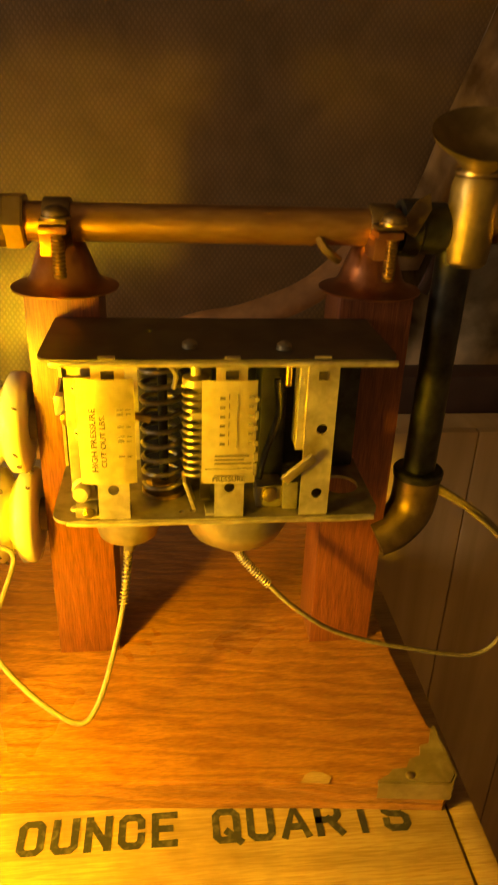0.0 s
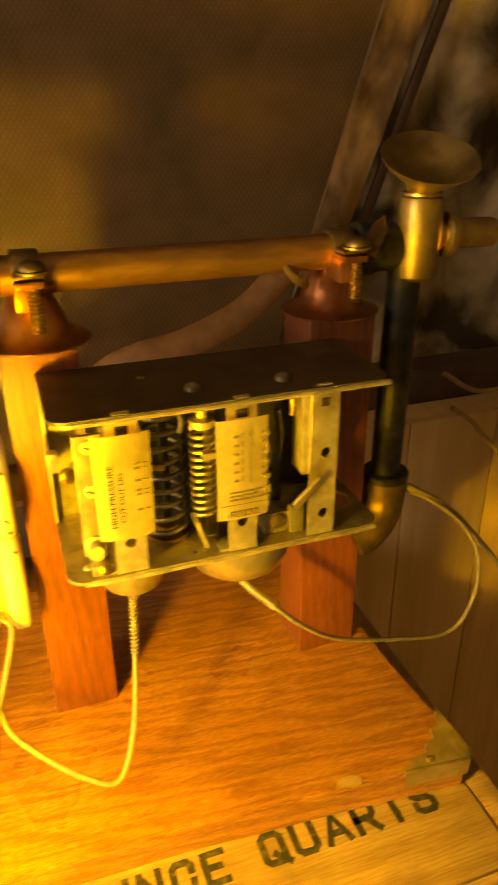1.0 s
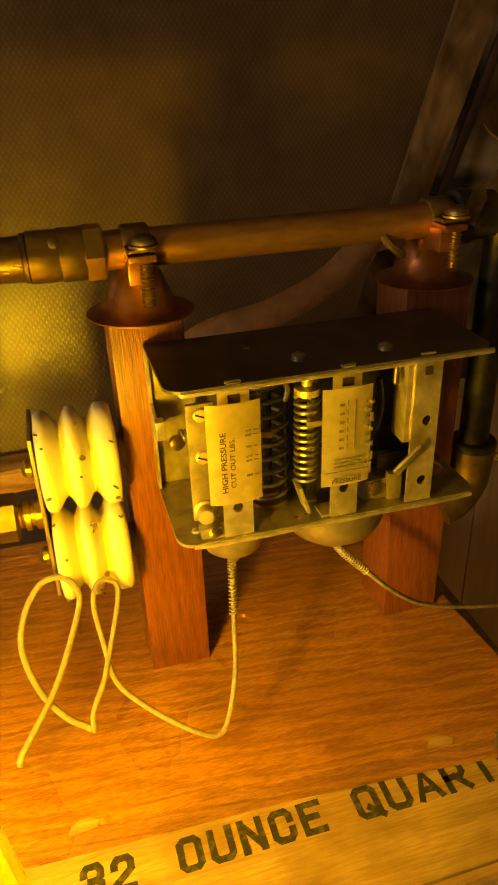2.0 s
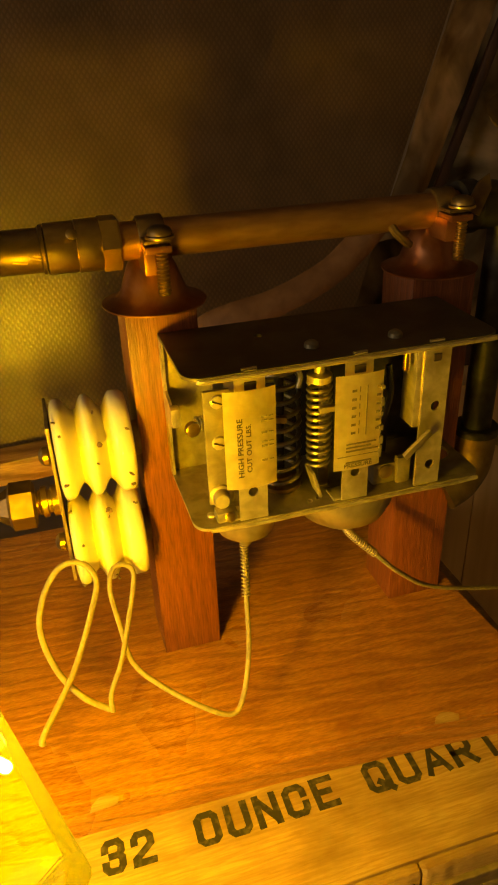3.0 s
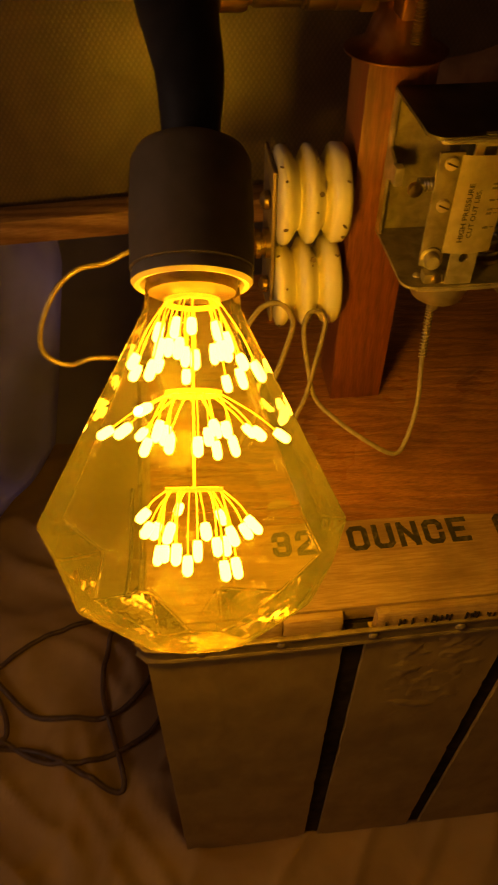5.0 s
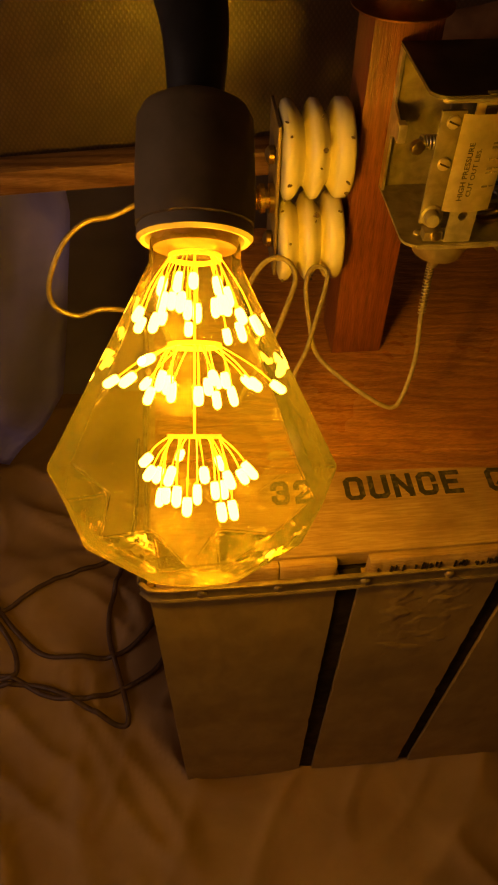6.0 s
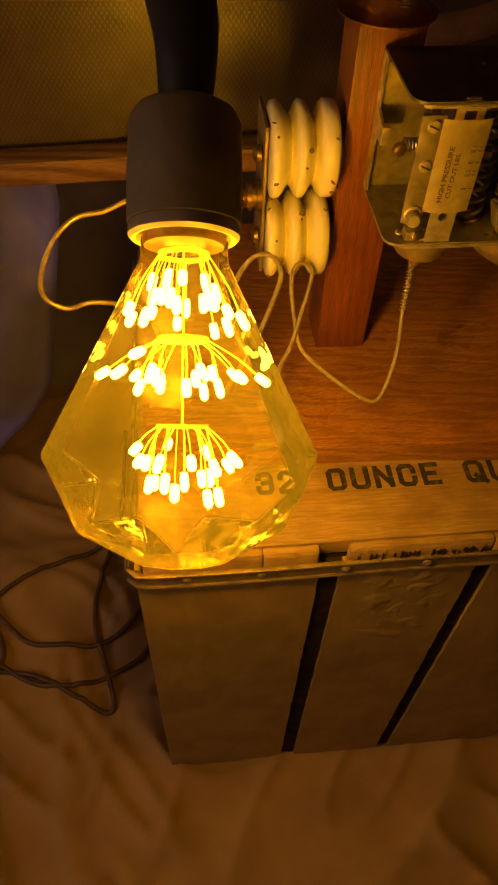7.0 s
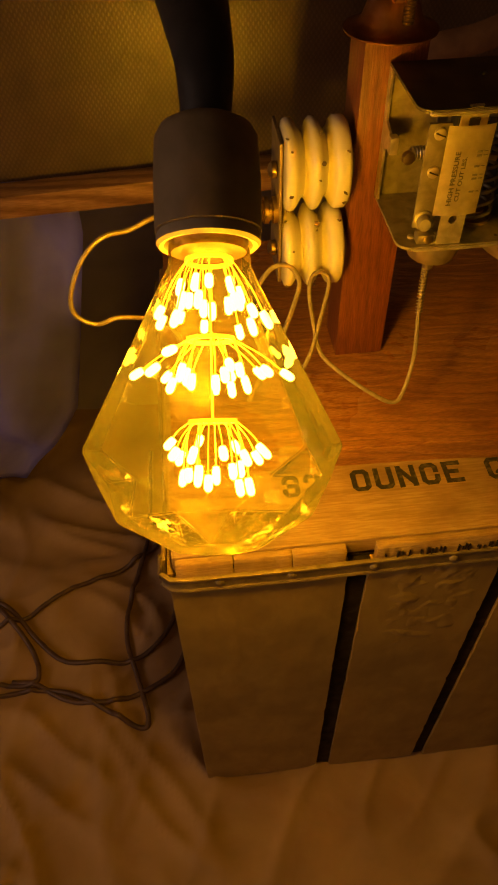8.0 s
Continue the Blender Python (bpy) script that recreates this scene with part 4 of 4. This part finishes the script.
    part("bracket_screw", lathe([(2.6, 0), (2.4, 1.2), (1.2, 1.8)], (37, y0 + 2, z0 + 3), (0, -1, 0.3), 14), BRASS, t)
    for bx, by in ((30, 60), (36, 56.5), (43, 57.5)):
        part("base_screw", lathe([(2.0, 0), (1.9, 0.9), (0.9, 1.4)], (bx, by, z0), (0, 0, 1), 12), ZINC, t)
    part("spring_bracket", box((80.5, y0 + 5, z0 + 1), (82.2, y0 + 15, z0 + 16), 0.5, turn=Matrix.Rotation(-0.3, 4, "Y")), ZINC, t)
    part("contact_block", box((114, y0 + 22, z0 + 4), (126, y0 + 44, z1 - 8), 1.5), BLACKSTEEL, t, "black contact block")
    part("contact_arm", tube([(113, 66, 452), (116, 64, 470), (121, 63, 490), (120, 64, 506)], 1.5, 8, 5), BLACKSTEEL, t)
    part("terminal_bracket", box((112, y0 + 8, z0), (124, y0 + 20, z0 + 11), 1.0), DARKZINC, t)
    part("terminal_screw", lathe([(3.6, 0), (3.4, 1.6), (1.4, 2.4)], (118, y0 + 8, z0 + 7), (0, -1, 0.2), 14), BRASS, t)
    part("terminal_post", lathe([(1.6 if k % 2 else 1.3, k * 0.8) for k in range(16)], (123, y0 + 4, z1 - 11), (0, 0, 1), 10), BRASS, t, "", 80)
    for x, y in ((82, 66), (122, 64)):
        part("top_screw", lathe([(3.4, 0), (3.2, 1.8), (1.6, 3)], (x, y, z1 + 1.6), (0, 0, 1), 14), DARKZINC, top)
    # Bellows housings below.
    part("bellows_cup", lathe([(16.0, 0), (16.4, -3), (16.2, -17), (14.5, -23), (8, -27), (3.4, -29), (3, -34)], (52, 81, z0 - 1.8), (0, 0, 1), 32), CUPMETAL, t, "small bellows cup")
    part("bellows_cup", lathe([(25.5, 0), (26.4, -3), (26.2, -13), (23, -20), (14, -27), (5, -31), (3.4, -35)], (105, 79, z0 - 1.8), (0, 0, 1), 40), CUPMETAL, t, "wide bellows cup")


pressure_switch()


# ---- insulators ----
def insulator(z, label, seed):
    t = thing("porcelain_insulator", (-13, 117, z - 26), label, "insulator", "pair of insulators")
    prof = [(8, 0), (21, 0.2), (25.4, 1.3), (26.7, 3.2), (26.4, 6.2), (24.4, 8.2), (20.4, 10.8), (19.0, 12.4), (20.4, 13.8), (24.6, 15.8), (26.6, 17.4), (26.6, 20.4), (24.6, 22.4), (20.4, 24.8), (19.0, 26.4), (20.4, 28), (24.6, 30.2), (26.6, 32), (26.6, 37.6), (25.2, 39.6), (19, 40.5), (8, 40.7)]
    prof = [(a * 0.965, b * 0.935) for a, b in prof]
    part("end_washer", lathe([(9, 0), (9, 4)], (4.2, 117, z), (1, 0, 0), 20), EDGE, t, "steel end washer")
    part("ribbed_body", lathe(prof, (-33.5, 117, z), (1, 0, 0), 40), PORCELAIN, t, "glazed cream body with three ribs", 70)
    bm = bmesh.new()
    r = random.Random(seed)
    for k in range(11):
        a, x = r.uniform(-2.9, -0.3), r.choice((3.5, 20, 35)) + r.uniform(-2, 2) - 33.5
        p = Vector((x, 117 + 25.6 * math.sin(a), z + 25.6 * math.cos(a)))
        bmesh.ops.create_icosphere(bm, subdivisions=1, radius=1, matrix=Matrix.Translation(p) @ Matrix.Rotation(r.random() * 3, 4, "Y") @ Matrix.Diagonal((0.6 + r.random() ** 2 * 1.8, 0.6, 0.5 + r.random() ** 2 * 1.2, 1)))
    part("glaze_chip", bm, CHIP, t, "dark chips in the glaze", 60, "stuff")


insulator(463, "cream porcelain ribbed insulator with chipped glaze, upper", 1)
insulator(409, "cream porcelain ribbed insulator with chipped glaze, lower", 2)


def insulator_plate():
    t = thing("mounting_plate", (-35, 117, 381), "thin steel plate holding the insulators, with bolts and flare nut", "plate")
    part("plate", box((-36, 104, 391), (-34.2, 140, 482), 0.5), EDGE, t)
    for z in (463, 411):
        part("bolt_head", lathe([(3.5, 0), (5.0, 1), (4.8, 3.5), (3.0, 5.2), (0.6, 5.8)], (-36, 113, z), (-1, 0, 0), 16), BRASS, t, "round brass bolt head")
    part("fitting", lathe([(8, 0), (8, 3), (6, 3.5), (6, 5), (8, 5.5), (8, 8), (6.6, 8.5)] + [(6.8 if k % 2 else 5.9, 8.5 + k * 0.8) for k in range(7)], (-36, 112, 438), (-1, 0, 0), 18), BRASS, t, "threaded brass fitting", 60)
    part("flare_nut", lathe([(9.5, 0), (12.2, 1.4), (12.2, 12), (9.5, 13.5), (7.4, 17), (5.2, 20), (4.2, 21)], (-47, 112, 438), (-1, 0, 0.03), 6), DARKBRASS, t, "hexagonal brass flare nut", 20)


insulator_plate()


# ---- tubes and wires ----
def rod(name, points, radius, mat, label, category, group=""):
    t = tagged(part(name, tube(points, radius, 10, 8), mat, None, label, 60), label, category, group)
    return t


CAP = [(52, 81, 432), (52, 82, 420), (52, 82, 409), (49, 71, 383), (44, 52, 366), (37, 40, 348), (29, 34, 343), (14, 38, 350), (-3, 50, 358), (-14, 62, 365), (-17, 74, 378), (-19, 84, 396), (-16, 90, 404),
       (-10, 91, 405), (-6, 88, 399), (-13, 75, 380), (-20, 62, 367), (-27, 55, 356), (-28, 51, 347)]
one = rod("capillary_tube", CAP, 1.35, CORD, "thin bronze capillary tube looped over the base board", "tube")
part("spring_guard", guard(CAP, 0, 3, 2.0, 46, 0.5), TUBE, one, "coiled guard spring")
LOOP = [(-62, 38, 352), (-60, 40, 357), (-43, 62, 369), (-29, 80, 391), (-25, 88, 402), (-31, 92, 411), (-42, 92, 410), (-52, 88, 397), (-56, 80, 382), (-51, 68, 366), (-41, 58, 355), (-29, 52, 348)]
rod("loop_wire", LOOP, 1.6, CORD, "tan wire looped in front of the insulators", "wire")
CAP2 = [(105, 76, 428), (106, 75, 411), (122, 70, 393), (140, 72, 373), (166, 80, 350), (211, 90, 328), (258, 100, 312), (277, 105, 332), (275, 105, 365), (262, 108, 389), (241, 110, 408), (222, 112, 420), (212, 116, 424)]
two = rod("capillary_tube", CAP2, 1.35, CORD, "thin bronze capillary tube curving up to the lower elbow", "tube")
part("spring_guard", guard(CAP2, 0, 2, 2.0, 34, 0.5), TUBE, two, "coiled guard spring")
rod("feed_wire", [(212, 116, 426), (224, 112, 421), (251, 112, 402), (271, 112, 381), (299, 112, 347), (330, 114, 300), (350, 118, 200), (360, 120, 20), (362, 122, -110)], 1.9, CORD, "tan wire hanging from the lower elbow", "wire")
LEFT = [(-66, 112, 438.5), (-85, 108, 442), (-100, 98, 450), (-111, 90, 451), (-124, 85, 448), (-138, 80, 448), (-151, 75, 438), (-161, 72, 418), (-161, 70, 404), (-150, 70, 396), (-137, 72, 398), (-122, 76, 393), (-110, 82, 384), (-103, 88, 366), (-100, 94, 342), (-99, 98, 320)]
rod("supply_tube", LEFT, [3.8, 3.6, 2.4] + [1.5] * 13, TUBE, "bronze supply tube bent round from the flare nut", "tube")


def rear_twigs():
    for pts in ([(300, 200, 452), (320, 190, 440), (345, 190, 438), (380, 195, 436)], [(296, 180, 434), (315, 180, 420), (335, 185, 400), (360, 190, 385)]):
        rod("stray_wire", [*pts, (pts[-1][0] + 60, 266, 424)], 1.8, CORD, "stray tan wire beside the rail", "wire")


rear_twigs()
for pts in ([(-470, 120, 0), (-358, 159, 0), (-332, 163, 0), (-306, 179, 0), (-273, 199, 0), (-215, 222, 0), (-160, 262, 0), (-140, 320, 0), (-140, 420, 0)],
            [(-420, 210, 0), (-354, 181, 0), (-316, 139, 0), (-281, 107, 0), (-235, 99, 0), (-196, 100, 0), (-163, 125, 0), (-146, 175, 0), (-150, 260, 0), (-150, 420, 0)],
            [(-430, 60, 0), (-348, 74, 0), (-304, 76, 0), (-266, 65, 0), (-228, 41, 0), (-194, 20, 0), (-183, 28, 0), (-196, 80, 0), (-208, 130, 0), (-200, 190, 0), (-180, 270, 0), (-175, 420, 0)],
            [(-340, 90, 0), (-311, 83, 0), (-272, 59, 0), (-228, 51, 0), (-184, 62, 0), (-150, 85, 0), (-137, 130, 0), (-137, 220, 0), (-136, 300, 0)],
            [(-390, 200, 0), (-361, 178, 0), (-322, 129, 0), (-309, 93, 0), (-324, 84, 0), (-370, 90, 0)]):
    rod("floor_cable", [(q.x, q.y, drop_height(q.x, q.y) + 3.6) for q in smooth_path(pts, 6)], 2.9, CABLE, "dark brown cable tangled on the drop cloth", "cable", "tangled cables")


# ---- socket and bulb ----
def along(profile, seg=40, turn=0.0, close=True):
    return lathe(profile, AXIS_TOP, AXIS, seg, turn=turn, close=close)


def socket():
    t = thing("lamp_socket", AXIS_TOP, "matt dark bulb socket, lightened for the bulb's glare, with a cream ring", "lamp socket")
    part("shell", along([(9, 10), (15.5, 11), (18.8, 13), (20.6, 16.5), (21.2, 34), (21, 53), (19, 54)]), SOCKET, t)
    part("ring", along([(19.8, 53), (20.6, 54.5), (20.6, 57.5), (19.4, 58.8), (17.6, 58.4), (16.6, 55), (16.6, 50)], close=False), COLLAR, t, "cream ring round the opening")
    part("thread", along([(16.4, 50), (16.2, 55), (15.4, 57), (15.6, 59), (14.8, 61)], 32), DARKBRASS, t, "tarnished screw shell")


socket()


def bulb():
    t = thing("light_bulb", AXIS_TOP + AXIS * 110, "lit faceted diamond bulb with three tiers of diodes", "bulb")
    bm = bmesh.new()
    m = Matrix.Translation(AXIS_TOP) @ frame_of(AXIS)
    n = 9
    def ring(r, s, half):
        return [bm.verts.new(m @ Vector((r * math.cos(2 * math.pi * (k + half) / n), r * math.sin(2 * math.pi * (k + half) / n), s))) for k in range(n)]
    neck, hip, mid, low, tip = ring(16.6, 67, 0), ring(50.8, 137.5, 0), ring(46.4, 150, 0.5), ring(38, 165, 0), ring(17, 177, 0.5)
    throat = ring(16.2, 58.6, 0)
    for k in range(n):
        j = (k + 1) % n
        bm.faces.new((throat[k], throat[j], neck[j], neck[k]))
        bm.faces.new((neck[k], neck[j], hip[j], hip[k]))
        bm.faces.new((hip[k], hip[j], mid[k]))
        bm.faces.new((hip[j], mid[j], mid[k]))
        bm.faces.new((mid[k], mid[j], low[j]))
        bm.faces.new((mid[k], low[j], low[k]))
        bm.faces.new((low[k], low[j], tip[k]))
        bm.faces.new((low[j], tip[j], tip[k]))
    bm.faces.new(tip)
    bmesh.ops.bevel(bm, geom=[e for e in bm.edges if len(e.link_faces) == 2], offset=0.6, segments=2, affect="EDGES")
    part("faceted_glass", bm, GLASS, t, "clear amber faceted glass", 0)
    part("stem", along([(0.4, 60), (0.4, 126), (0.25, 128)], 10), LEAD, t, "thin centre stem, glow put in for diode light")
    r = random.Random(5)
    # One diode, shared by all.
    dm = lathe([(0.5, -3.4), (1.4, -3.2), (1.4, -2.3), (1.65, -2.1), (1.65, 1.9), (1.3, 2.8), (0.8, 3.3), (0.25, 3.5)], (0, 0, 0), (0, 0, 1), 12)
    first = part("diode", dm, LED, t, "glowing diode")
    local = Vector(base_of(t))
    placed = 0
    for s0, count, spread in ((64, 22, ((86, 22), (78, 14))), (95, 20, ((106, 31), (110, 15))), (127, 20, ((138, 20), (150, 14)))):
        tier = part("tier_ring", lathe([(8.4, -0.8), (9.6, -0.8), (9.6, 0.8), (8.4, 0.8), (8.4, -0.8)], AXIS_TOP + AXIS * s0, AXIS, 28, close=False), LEAD, t, "diode ring, glow put in for diode light")
        for k in range(count):
            a = 2 * math.pi * k / count + r.uniform(-0.2, 0.2)
            s1, r1 = spread[k % 2]
            s1, r1 = s1 + r.uniform(-4, 4), r1 + r.uniform(-4, 1)
            p0 = m @ Vector((9 * math.cos(a), 9 * math.sin(a), s0))
            p1 = m @ Vector((r1 * math.cos(a), r1 * math.sin(a), s1))
            mid = p0.lerp(p1, 0.5) + (m.to_3x3() @ Vector((math.cos(a), math.sin(a), -0.5))) * 1.0
            part("lead", tube([p0, mid, p1], 0.27, 5, 3), LEAD, tier)
            ob = first if placed == 0 else new("diode", first.data)
            ob.parent = t
            ob["label"] = "glowing diode"
            ob.matrix_basis = Matrix.Translation((p1 - local) / 1000) @ frame_of(p1 - p0) @ Matrix.Diagonal((1, 1, r.uniform(0.8, 1.15), 1))
            placed += 1
    # The first diode's mesh was made at the bulb's base; centre it.
    first.data.transform(Matrix.Translation(local / 1000))


bulb()
